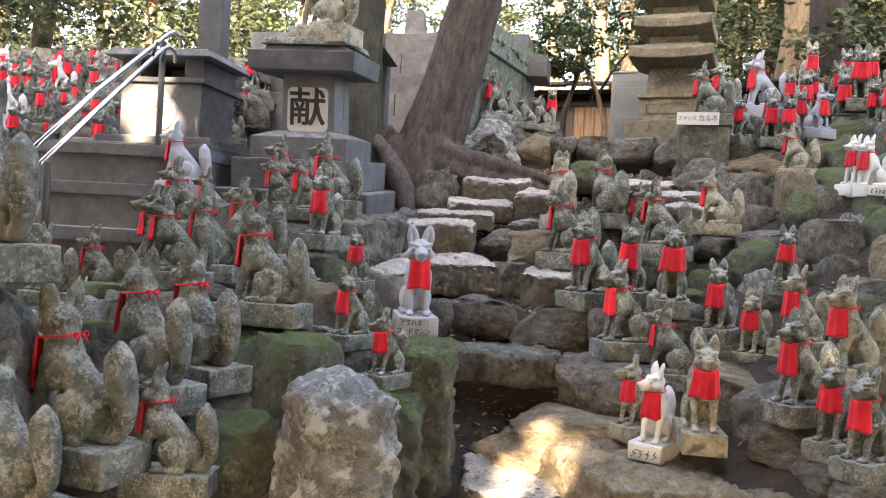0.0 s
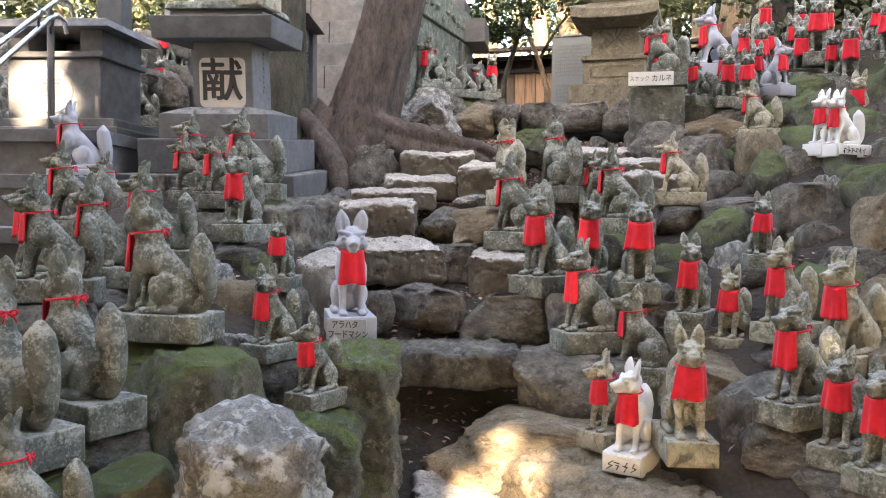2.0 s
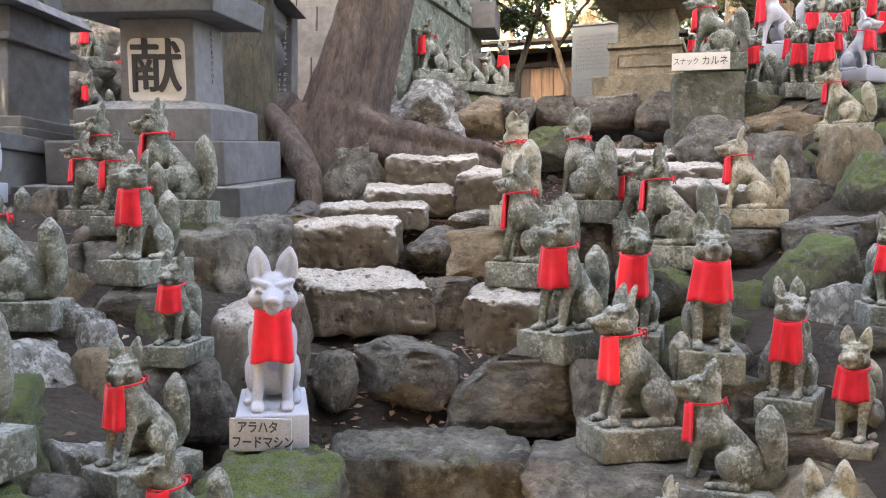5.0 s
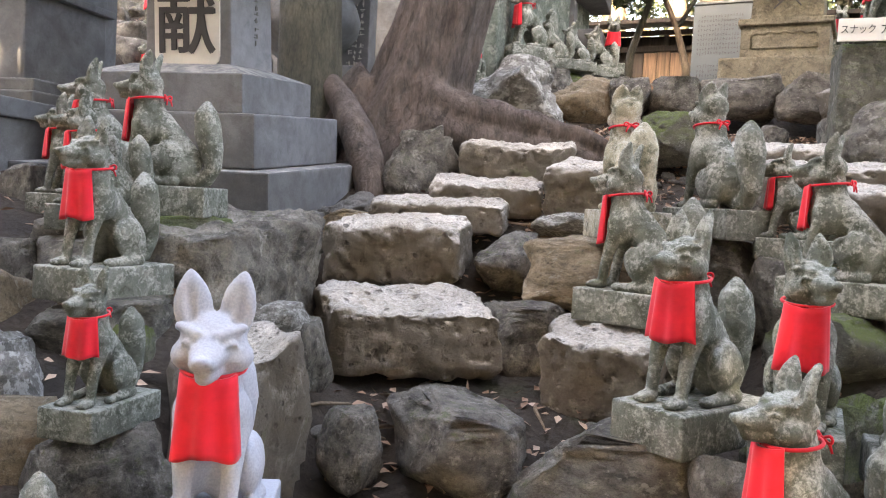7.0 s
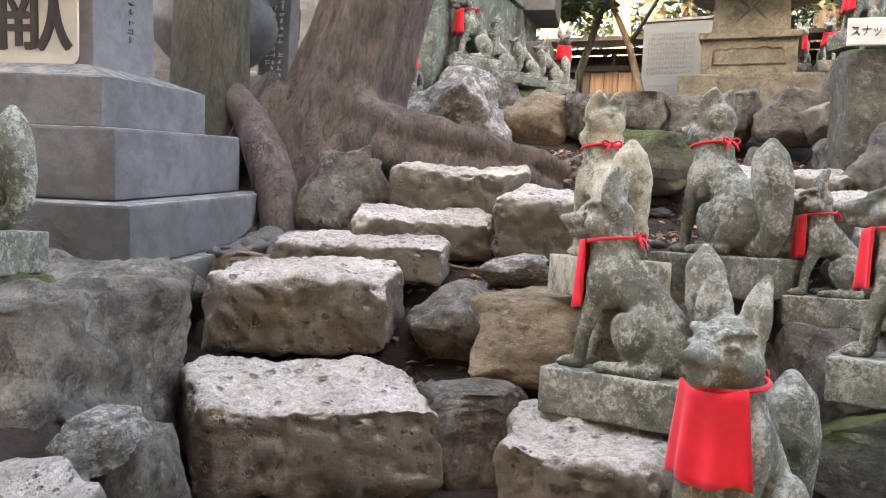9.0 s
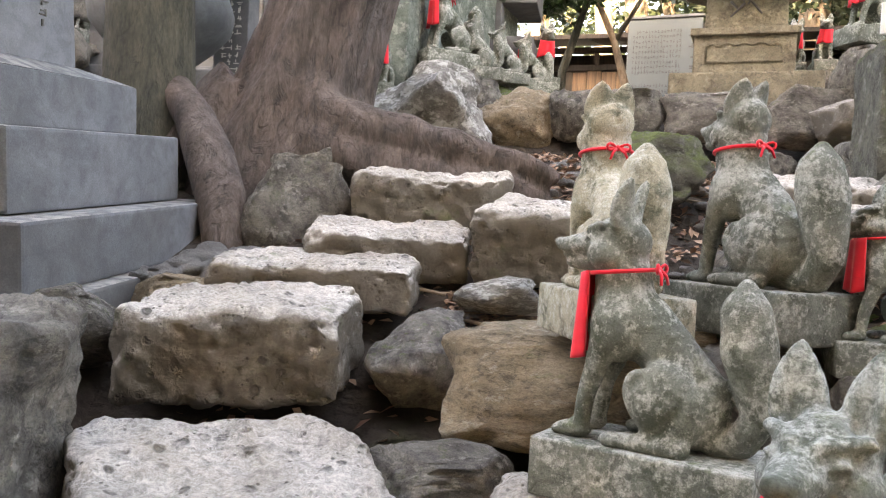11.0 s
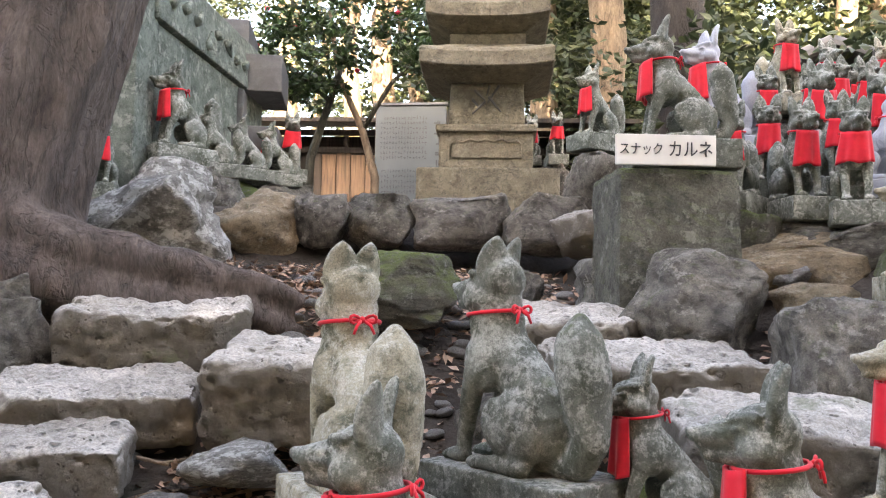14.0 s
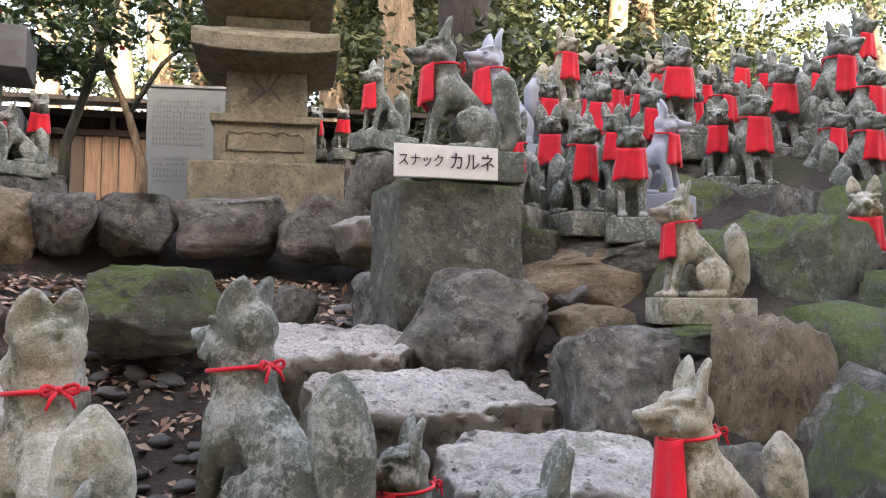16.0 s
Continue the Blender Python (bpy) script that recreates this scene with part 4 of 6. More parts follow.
fox(-6.21, 11.51, 3.77, 0.48, 195, "far", "old")
fox(-5.31, 11.57, 3.71, 0.48, 136, "far_turned", "old")
fox(-5.99, 10.46, 3.26, 0.48, 180, "far_turned", "old")
fox(-5.79, 9.86, 2.88, 0.48, 171, "far_turned", "old")
fox(-5.22, 9.23, 2.53, 0.48, 186, "far", "old")
fox(-6.35, 10.44, 3.32, 0.48, 209, "far", "old")
fox(-6.59, 11.48, 3.69, 0.48, 135, "far", "old")
fox(-4.40, 8.93, 2.42, 0.48, 180, "far_turned", "old")
fox(-5.60, 9.21, 2.58, 0.48, 152, "far_turned", "old")
fox(-5.35, 9.89, 2.97, 0.48, 164, "far_turned", "old")
fox(-4.97, 10.21, 2.97, 0.48, 180, "far", "old")
fox(-4.84, 14.50, 4.21, 0.48, 194, "far", "old")
fox(-4.47, 13.94, 3.82, 0.48, 190, "far", "old")
fox(-4.26, 13.95, 3.71, 0.48, 156, "far", "old")
fox(-4.08, 13.97, 3.76, 0.48, 147, "far", "old")
fox(-3.80, 13.45, 3.60, 0.48, 157, "far", "old")
fox(-4.32, 13.41, 3.51, 0.48, 142, "far", "old")
fox(-4.83, 15.13, 4.26, 0.48, 193, "far_turned", "old")
fox(-4.59, 15.15, 4.19, 0.48, 184, "far_turned", "old")

# ---- foxes of the slope seen between the pedestals ----
fox(-3.50, 10.95, 3.57, 0.46, 170, "far_turned", "old")
fox(-3.42, 11.81, 3.79, 0.46, 178, "far_turned", "old")
fox(-3.24, 10.46, 2.89, 0.46, 146, "far_turned", "old")
fox(-3.31, 11.37, 3.32, 0.46, 164, "far", "old")
fox(-3.36, 12.19, 3.79, 0.46, 186, "far_turned", "old")
fox(-4.47, 8.93, 2.60, 0.46, 151, "far", "old")
fox(-5.14, 9.44, 2.88, 0.46, 176, "far_turned", "old")
fox(-5.46, 10.02, 3.16, 0.46, 147, "far", "old")
fox(-6.22, 10.58, 3.44, 0.46, 160, "far_turned", "old")
fox(-4.38, 9.33, 2.82, 0.46, 169, "far_turned", "old")
fox(-5.21, 10.80, 3.56, 0.46, 167, "far", "old")
fox(-6.64, 10.90, 3.61, 0.46, 163, "far_turned", "white")
fox(-4.06, 8.79, 2.50, 0.46, 191, "far_turned", "old")
fox(-5.89, 10.07, 3.19, 0.46, 174, "far_turned", "old")
fox(-5.42, 9.14, 2.73, 0.46, 173, "far", "white")
fox(-5.99, 11.24, 3.78, 0.46, 150, "far_turned", "old")
fox(-4.57, 9.74, 3.03, 0.46, 156, "far", "old")
fox(-5.06, 8.81, 2.52, 0.46, 183, "far", "old")
fox(-5.60, 10.49, 3.40, 0.46, 148, "far_turned", "white")
fox(-5.56, 11.34, 3.83, 0.46, 167, "far_turned", "old")
fox(-5.66, 9.51, 2.91, 0.46, 157, "far_turned", "white")


# ---- stone pedestals, stairs and rail ----
def thing(name, x, y, z, rz, label, category, group="", kind=""):
    ob = new(name)
    ob.matrix_world = pose(x, y, z, 0, 0, rz)
    ob.empty_display_size = 0.1
    return tagged(ob, label, category, group, kind)


def slab(name, parent, cx, cy, z0, z1, w, d, mat, bevel=0.012, top=(1, 1), label="", rz=0):
    bm = bmesh.new()
    box(bm, cx, cy, (z0 + z1) / 2, w, d, z1 - z0, bevel, top, rz)
    return part(name, bm, mat, parent, label)


def writing(parent, text, size, x, y, z, mat, depth=0.004, rz=0, squeeze=1.0, bold=0.0):
    me = glyphs(text, size, depth, bold)
    me.materials.clear()
    me.materials.append(mat)
    me.transform(pose(x, y, z, 0, 0, rz) @ Matrix.Diagonal((squeeze, 1, 1, 1)))
    ob = new("writing", me)
    ob.parent = parent
    return ob


def strokes(parent, x0, z0, w, h, y, rows, cols, mat, seed, thick=0.3, gap=0.25):
    """Unreadable writing: short bars in rows and columns on a face that looks to -y."""
    rnd = random.Random(seed)
    bm = bmesh.new()
    cw, ch = w / cols, h / rows
    for r in range(rows):
        for c in range(cols):
            if rnd.random() < 0.06:
                continue
            bx, bz = x0 + (c + 0.5) * cw, z0 + (r + 0.5) * ch
            for k in range(3):
                long = rnd.random() < 0.5
                sx, sz = (cw * (1 - gap) * rnd.uniform(0.6, 1), ch * thick * 0.5) if long else (cw * thick * 0.5, ch * (1 - gap) * rnd.uniform(0.5, 0.9))
                box(bm, bx + rnd.uniform(-0.2, 0.2) * cw, y + 0.0006 * k, bz + rnd.uniform(-0.22, 0.22) * ch, sx, 0.004, sz)
    return tagged(part("inscription", bm, mat, parent), kind="stuff")


def brush(parent, x0, z0, w, h, y, count, mat, seed):
    """Bold brush marks, a cluster of slanting strokes for each sign."""
    rnd = random.Random(seed)
    bm = bmesh.new()
    cw = w / count
    for c in range(count):
        bx, bz = x0 + (c + 0.5) * cw, z0 + h / 2
        for k in range(3):
            ang = rnd.choice((8, -62, -35, 80, 15))
            ln = rnd.uniform(0.45, 0.85) * (cw if abs(ang) < 30 else h) * 0.9
            px, pz = bx + rnd.uniform(-0.16, 0.16) * cw, bz + (k - 1) * 0.24 * h
            m = Matrix.Translation((px, y - 0.0007 * k, pz)) @ Matrix.Rotation(radians(ang), 4, "Y")
            part_bm = bmesh.new()
            box(part_bm, 0, 0, 0, ln, 0.003, h * 0.085)
            bmesh.ops.transform(part_bm, matrix=m, verts=part_bm.verts)
            tmp = bpy.data.meshes.new("mark")
            part_bm.to_mesh(tmp)
            part_bm.free()
            bm.from_mesh(tmp)
            bpy.data.meshes.remove(tmp)
    return tagged(part("inscription", bm, mat, parent), kind="stuff")


def rounded_panel(w, h, t, r):
    bm = bmesh.new()
    ring = []
    for cx, cz, a0 in ((w / 2 - r, h / 2 - r, 0), (-w / 2 + r, h / 2 - r, 90), (-w / 2 + r, -h / 2 + r, 180), (w / 2 - r, -h / 2 + r, 270)):
        ring += [(cx + r * math.cos(radians(a0 + k * 30)), cz + r * math.sin(radians(a0 + k * 30))) for k in range(4)]
    f = bm.faces.new([bm.verts.new((x, 0, z)) for x, z in ring])
    ex = bmesh.ops.extrude_face_region(bm, geom=[f])
    for v in ex["geom"]:
        if isinstance(v, bmesh.types.BMVert):
            v.co.y -= t
    bmesh.ops.recalc_face_normals(bm, faces=bm.faces)
    return bm


ped = thing("stone_pedestal", -1.36, 7.95, 0, -3, "blue-grey granite pedestal with a white inscribed panel and stepped base", "pedestal", "granite pedestals")
ped.matrix_world = Matrix.Translation((-1.36, 7.95, 1.6)) @ pose(0, 0, 0, 5, 0, -3) @ Matrix.Translation((0, 0, -1.6))
slab("footing", ped, 0, 0, 1.3, 1.6, 1.6, 1.6, M_GRANITE_DARK)
slab("lower_step", ped, 0, 0, 1.602, 1.83, 1.46, 1.46, M_GRANITE)
slab("middle_step", ped, 0, 0, 1.834, 2.11, 1.17, 1.17, M_GRANITE)
slab("plinth", ped, 0, 0, 2.114, 2.31, 0.91, 0.91, M_GRANITE, 0.006)
slab("sloped_course", ped, 0, 0, 2.312, 2.37, 0.9, 0.9, M_GRANITE, 0.006, (0.64, 0.64))
slab("pillar", ped, 0.0, 0.06, 2.365, 2.91, 0.52, 0.52, M_GRANITE_PALE, 0.012, (0.97, 0.97))
slab("cap", ped, 0.0, 0.04, 2.91, 3.09, 0.98, 0.98, M_GRANITE, 0.012, (1.03, 1.03))
slab("cushion", ped, 0.0, 0.04, 3.092, 3.15, 0.8, 0.74, M_GRANITE_DARK, 0.03, (0.96, 0.96))
slab("upper_slab", ped, 0.0, 0.04, 3.152, 3.22, 0.86, 0.8, M_FOX, 0.03, (0.92, 0.92))
panel = rounded_panel(0.39, 0.41, 0.012, 0.05)
bmesh.ops.translate(panel, verts=panel.verts, vec=(0.0, -0.198, 2.575))
panel_ob = part("panel", panel, M_PLATE, ped, "white panel with one bold black character")
for k, (dx, dz) in enumerate(((-0.006, 0.004), (0.006, -0.003), (0.0, 0.0), (-0.004, -0.006))):
    writing(panel_ob, "献", 0.37, dx, -0.2135 - 0.0007 * k, 2.575 + dz, M_INK, 0.003)
side = strokes(ped, -0.03, 2.5, 0.06, 0.36, 0, 9, 1, M_CARVED, 2, 0.25)
side.matrix_basis = pose(0.262, 0.1, 0, 0, 0, 90)
fox(-1.36, 7.6, 3.79, 0.74, 70, "level", "warm", 1, False)

ped_b = thing("lantern_pedestal", -2.86, 8.2, 0, -4, "grey granite pedestal with a round crest panel and eaves", "pedestal", "granite pedestals")
slab("lower_step", ped_b, 0, 0, 2.09, 2.17, 1.36, 1.2, M_GRANITE_DARK)
slab("upper_step", ped_b, 0, 0, 2.174, 2.25, 1.2, 1.0, M_GRANITE_DARK)
slab("pillar", ped_b, 0, 0, 2.22, 2.78, 0.84, 0.74, M_GRANITE, 0.012)
slab("collar", ped_b, 0, 0, 2.78, 2.83, 0.92, 0.82, M_GRANITE, 0.01)
for sx in (-0.33, 0.33):
    slab("cheek", ped_b, sx, 0, 2.83, 3.02, 0.2, 0.72, M_GRANITE, 0.008)
slab("back_stone", ped_b, 0, 0.3, 2.83, 3.02, 0.44, 0.2, M_GRANITE_DARK, 0.008)
slab("eave_slab", ped_b, 0, 0, 3.02, 3.1, 1.1, 0.98, M_GRANITE, 0.012, (0.9, 0.9))
slab("shaft", ped_b, 0.2, 0.3, 3.1, 4.6, 0.24, 0.2, M_GRANITE, 0.01)
crest = bmesh.new()
bmesh.ops.create_cone(crest, cap_ends=True, segments=28, radius1=0.2, radius2=0.19, depth=0.012, matrix=pose(-0.02, -0.376, 2.5, 90))
crest_ob = part("crest", crest, M_GRANITE_PALE, ped_b, "pale round crest with a worn character")
writing(crest_ob, "奉", 0.22, -0.02, -0.386, 2.5, M_CARVED, 0.003)

for zt, y0, y1 in ((2.09, 7.0, 9.3), (1.72, 6.45, 7.0), (1.36, 5.9, 6.45), (1.0, 5.35, 5.9)):
    st = bmesh.new()
    box(st, -4.35, (y0 + y1) / 2, zt - 0.05, 4.5, y1 - y0 + 0.02, 0.1, 0.008)
    riser = bmesh.new()
    box(riser, -4.35, (y0 + y1) / 2 + 0.03, zt - 0.35, 4.44, y1 - y0 - 0.02, 0.5, 0.006)
    ob = tagged(new("stair_step", mesh_of(riser, "stair_step", M_GRANITE_DARK, smooth=False)), "dark stained granite stair step with a pale tread", "stair step", "granite stair")
    part("tread", st, M_GRANITE, ob, "pale granite tread")

rail = thing("handrail", -2.7, 6.5, 0, 0, "double stainless steel handrail on a dark post beside the stair", "handrail")
for dz, a in ((0.0, 0.0), (-0.16, 0.1)):
    bm = bmesh.new()
    pts = [(-0.06, -1.1, 1.74 + dz), (0.0, -0.2, 2.42 + dz), (0.1, 0.82 - a, 3.13 + dz), (0.11, 0.9 - a, 3.17 + dz), (0.12, 1.0 - a, 3.15 + dz), (0.125, 1.04 - a, 3.06 + dz)]
    tube(bm, pts, [0.021] * 6, 10)
    part("rail", bm, M_STEEL, rail, smooth=True)
for py, zt in ((0.8, 3.05), (-0.9, 1.8)):
    bm = bmesh.new()
    tube(bm, [(0.06, py, 1.0), (0.06, py, zt)], [0.028, 0.028], 10)
    part("post", bm, M_DARK_METAL, rail, "dark iron post", smooth=True)
for py in (0.8, 0.62):
    bm = bmesh.new()
    tube(bm, [(0.06, py, 2.86), (0.09, py - 0.06, 2.9), (0.1, py - 0.02, 3.0)], [0.012] * 3, 8)
    part("bracket", bm, M_DARK_METAL, rail, smooth=True)


# terrace of stacked granite courses behind the tree
terrace = thing("stone_terrace", -1.6, 12.2, 0, -6, "stepped terrace of dark grey granite courses", "stone terrace")
for i in range(7):
    z0 = 2.2 + 0.33 * i
    for j in range(4):
        bm = bmesh.new()
        box(bm, -1.65 + j * 1.1 + (0.3 if i % 2 else 0), 0.11 * i, z0 + 0.162, 1.09, 0.7, 0.318, 0.012)
        part("course_block", bm, M_GRANITE_DARK if (i + j) % 3 else M_GRANITE, terrace)
# pale coping pillars on the terrace
for k, (px, h) in enumerate(((-1.15, 0.42), (-0.62, 0.3))):
    bm = bmesh.new()
    box(bm, px, 12.85, 4.5 + h / 2, 0.34, 0.34, h, 0.02, (0.8, 0.8))
    tagged(new("coping_stone", mesh_of(bm, "coping_stone", M_GRANITE, smooth=False)), "tapered grey granite coping stone on the terrace", "coping stone")

# inscribed stelae
for k, (x, y, z0, z1, w, rz, mat) in enumerate(((-1.3, 10.75, 2.4, 3.75, 0.26, -6, M_GRANITE_PALE), (-0.2, 11.0, 2.5, 3.55, 0.3, 10, M_GRANITE), (-3.0, 9.3, 2.3, 4.6, 0.26, 0, M_GRANITE))):
    st = thing("stone_stele", x, y, z0, rz, "blue-grey granite stele with fine carved writing", "stele", "granite stelae")
    slab("shaft", st, 0, 0, 0, z1 - z0, w, 0.18, mat, 0.01)
    strokes(st, -w * 0.32, 0.35, w * 0.64, z1 - z0 - 0.5, -0.092, 16, 3, M_PLATE, k, 0.22)

# bulbous stone basin behind the pedestal
urn = thing("stone_urn", -1.62, 10.2, 0, 0, "large bulbous grey granite urn on a moulded foot", "stone urn")
prof = [(0.3, 2.45), (0.34, 2.5), (0.34, 2.56), (0.24, 2.6), (0.2, 2.7), (0.22, 2.82), (0.34, 2.92), (0.45, 3.05), (0.47, 3.16), (0.43, 3.28), (0.4, 3.34), (0.46, 3.37), (0.47, 3.43), (0.42, 3.45)]
bm = bmesh.new()
tube(bm, [(0, 0, z) for r, z in prof], [r for r, z in prof], 28)
part("bowl", bm, M_GRANITE, urn, smooth=True)
slab("foot", urn, 0, 0, 1.9, 2.45, 0.9, 0.8, M_GRANITE_DARK)
slab("side_block", urn, 0.42, -0.3, 2.452, 2.72, 0.4, 0.26, M_GRANITE)
slab("cover", urn, 0, 0, 3.45, 3.62, 0.8, 0.8, M_GRANITE_DARK, 0.02)
slab("roof", urn, 0, 0, 3.62, 3.72, 1.15, 1.1, M_GRANITE, 0.02, (0.7, 0.7))

# greenish monument, seen edge on, its face to the way
mon = thing("stone_monument", 0.22, 11.62, 0, -18, "greenish weathered stone monument wall with carved coping", "stone monument")
slab("body", mon, 0, 0, 2.7, 3.86, 0.34, 2.0, M_GREENSTONE, 0.015)
slab("coping", mon, 0, 0, 3.864, 4.3, 0.44, 2.1, M_GREENSTONE, 0.02, (0.8, 1))
slab("end_post", mon, -0.02, -1.12, 2.7, 4.42, 0.4, 0.28, M_GREENSTONE, 0.02)
slab("end_post", mon, -0.02, 1.12, 2.7, 4.2, 0.36, 0.2, M_GREENSTONE, 0.02)
rnd = random.Random(5)
for k in range(9):
    bm = bmesh.new()
    limb(bm, (0.21, -0.85 + 0.2 * k, 4.02 + rnd.uniform(-0.08, 0.08)), (0.2, -0.75 + 0.2 * k, 4.08 + rnd.uniform(-0.08, 0.08)), 0.045, 0.02, 2, 1)
    part("carving", bm, M_GREENSTONE, mon, "scrolling relief", smooth=True)


# ---- stone pagoda ----
pag = thing("stone_pagoda", 2.72, 12.2, 0, -17, "yellowed sandstone pagoda of stacked roofs on a carved base", "pagoda")
slab("base_slab", pag, 0.02, 0.05, 2.7, 3.24, 1.2, 1.1, M_PAGODA, 0.02)
slab("pedestal", pag, 0, 0, 3.244, 3.6, 0.8, 0.78, M_PAGODA, 0.015)
slab("pedestal_rim", pag, 0, 0, 3.56, 3.625, 0.86, 0.84, M_PAGODA, 0.015)
bm = bmesh.new()
arch = [(-0.3, 3.34), (-0.3, 3.46), (-0.26, 3.49), (-0.2, 3.47), (-0.13, 3.5), (-0.06, 3.475), (0, 3.5), (0.06, 3.475), (0.13, 3.5), (0.2, 3.47), (0.26, 3.49), (0.3, 3.46), (0.3, 3.34), (-0.3, 3.34)]
tube(bm, [(x, -0.392, z) for x, z in arch], [0.009] * len(arch), 6)
part("carved_border", bm, M_PAGODA, pag, "raised cusped border", smooth=True)
slab("shaft", pag, 0, 0.02, 3.626, 4.03, 0.66, 0.64, M_PAGODA, 0.03, (0.96, 0.96))
bm = bmesh.new()
for a, b in (((-0.1, 3.94), (-0.02, 3.86)), ((0.1, 3.98), (0.01, 3.84)), ((0.02, 3.88), (0.12, 3.76)), ((-0.02, 3.84), (-0.12, 3.74)), ((-0.12, 3.86), (-0.07, 3.8)), ((0.02, 3.98), (0.0, 3.9))):
    limb(bm, (a[0], -0.302, a[1]), (b[0], -0.302, b[1]), 0.014, 0.008, 2, 1)
part("emblem", bm, M_CARVED, pag, "dark carved sanskrit-like sign", smooth=True)


def pagoda_roof(z, w, h, k):
    """One flared roof: thick eaves turned up at the corners."""
    bm = bmesh.new()
    n = 10
    rows = [(0.62, -0.02, 0.0), (1.0, 0.08, 0.035), (1.03, 0.1, 0.04), (1.03, 0.26, 0.04), (0.98, 0.3, 0.035), (0.8, 0.36, 0.015), (0.62, 0.44, 0)]
    rings = []
    for s, zz, lift in rows:
        ring = []
        for side in range(4):
            for i in range(n):
                u = 2 * i / n - 1
                x, y = ((u, -1), (1, u), (-u, 1), (-1, -u))[side]
                ring.append(bm.verts.new((x * s * w / 2, y * s * w / 2, z + zz * h / 0.44 + lift * abs(u) ** 3)))
        rings.append(ring)
    m = 4 * n
    for a, b in zip(rings, rings[1:]):
        for j in range(m):
            bm.faces.new((a[j], a[(j + 1) % m], b[(j + 1) % m], b[j]))
    bm.faces.new(list(reversed(rings[0])))
    bm.faces.new(rings[-1])
    return part("roof", bm, M_PAGODA, pag, "flared stone roof darkened underneath")


z = 4.0
for k, (w, h) in enumerate(((1.1, 0.32), (1.02, 0.3), (0.95, 0.29), (0.88, 0.28), (0.82, 0.28))):
    pagoda_roof(z + 0.02, w, h, k)
    z += h + 0.02
    slab("storey", pag, 0, 0, z - 0.01, z + 0.1, w * 0.6, w * 0.6, M_PAGODA, 0.015)
    z += 0.1

# ---- notice board ----
board = thing("notice_board", 2.62, 15.5, 0, -20, "blue-grey notice board covered in fine dark writing", "notice board")
slab("panel", board, 0, 0, 3.3, 4.66, 0.92, 0.05, M_BOARD, 0.006)
slab("top_rail", board, 0, 0, 4.664, 4.7, 0.96, 0.09, M_GRANITE_DARK, 0.006)
strokes(board, -0.4, 3.95, 0.62, 0.58, -0.03, 9, 16, M_INK, 3, 0.2)
strokes(board, -0.38, 3.5, 0.6, 0.34, -0.03, 5, 16, M_INK, 4, 0.2)
strokes(board, 0.31, 3.7, 0.1, 0.8, -0.03, 6, 1, M_INK, 6, 0.3)
for sx in (-0.44, 0.44):
    slab("post", board, sx, 0.06, 2.9, 4.6, 0.07, 0.07, M_WOOD_DARK, 0.005)

# ---- plank shed along the back ----
shed = thing("plank_shed", 2.0, 16.9, 0, -16, "low weathered plank shed with a dark gap under its tiled eaves", "shed")
rnd = random.Random(8)
bw = 0.2
for i in range(46):
    x = -5.4 + i * (bw + 0.012)
    gap = i % 9 in (3, 4)
    h = 4.24 + rnd.uniform(-0.02, 0.02)
    bm = bmesh.new()
    box(bm, x, rnd.uniform(-0.008, 0.008) + (0.14 if gap else 0), (2.9 + h) / 2, bw, 0.025, h - 2.9, 0.003)
    part("plank", bm, M_WOOD_DARK if rnd.random() < 0.3 or gap else M_WOOD, shed)
slab("back_wall", shed, -0.5, 1.2, 2.9, 4.75, 10, 0.06, M_WOOD_DARK, 0)
slab("beam", shed, -0.5, 0, 4.26, 4.34, 10.0, 0.08, M_WOOD_DARK, 0.006)
slab("beam", shed, -0.5, 0.02, 4.52, 4.6, 10.0, 0.08, M_WOOD_DARK, 0.006)
for i in range(12):
    slab("stud", shed, -5.3 + i * 0.87, 0.02, 4.34, 4.52, 0.07, 0.07, M_WOOD_DARK, 0.004)
for i in range(26):
    bm = bmesh.new()
    x = -5.3 + i * 0.38
    box(bm, 0, 0, 0, 0.372, 1.7, 0.03, 0.006)
    bmesh.ops.transform(bm, matrix=pose(x, 0.35, 4.78 + rnd.uniform(-0.006, 0.006), 9 + rnd.uniform(-0.5, 0.5)), verts=bm.verts)
    part("roof_tile", bm, M_TILE, shed)
slab("eaves_board", shed, -0.5, -0.52, 4.6, 4.66, 10.0, 0.04, M_WOOD_DARK, 0.004)

# small tiled roof behind the far slope
hut = thing("small_shrine_roof", 6.9, 13.2, 0, -30, "small dark hut with a corrugated ridged roof", "hut")
slab("wall", hut, 0, 0, 2.8, 4.3, 1.9, 1.4, M_WOOD_DARK, 0.01)
for sx in (-1, 1):
    for k in range(11):
        bm = bmesh.new()
        tube(bm, [(0, -1.0 + 0.2 * k, 4.86), (sx * 1.35, -1.0 + 0.2 * k, 4.28)], [0.07, 0.07], 8)
        part("ridge_tile", bm, M_TILE, hut, smooth=True)
    bm = bmesh.new()
    box(bm, 0, 0, 0, 1.5, 2.2, 0.05)
    bmesh.ops.transform(bm, matrix=pose(sx * 0.69, 0, 4.53, 0, sx * 23, 0), verts=bm.verts)
    part("roof_slope", bm, M_TILE, hut)

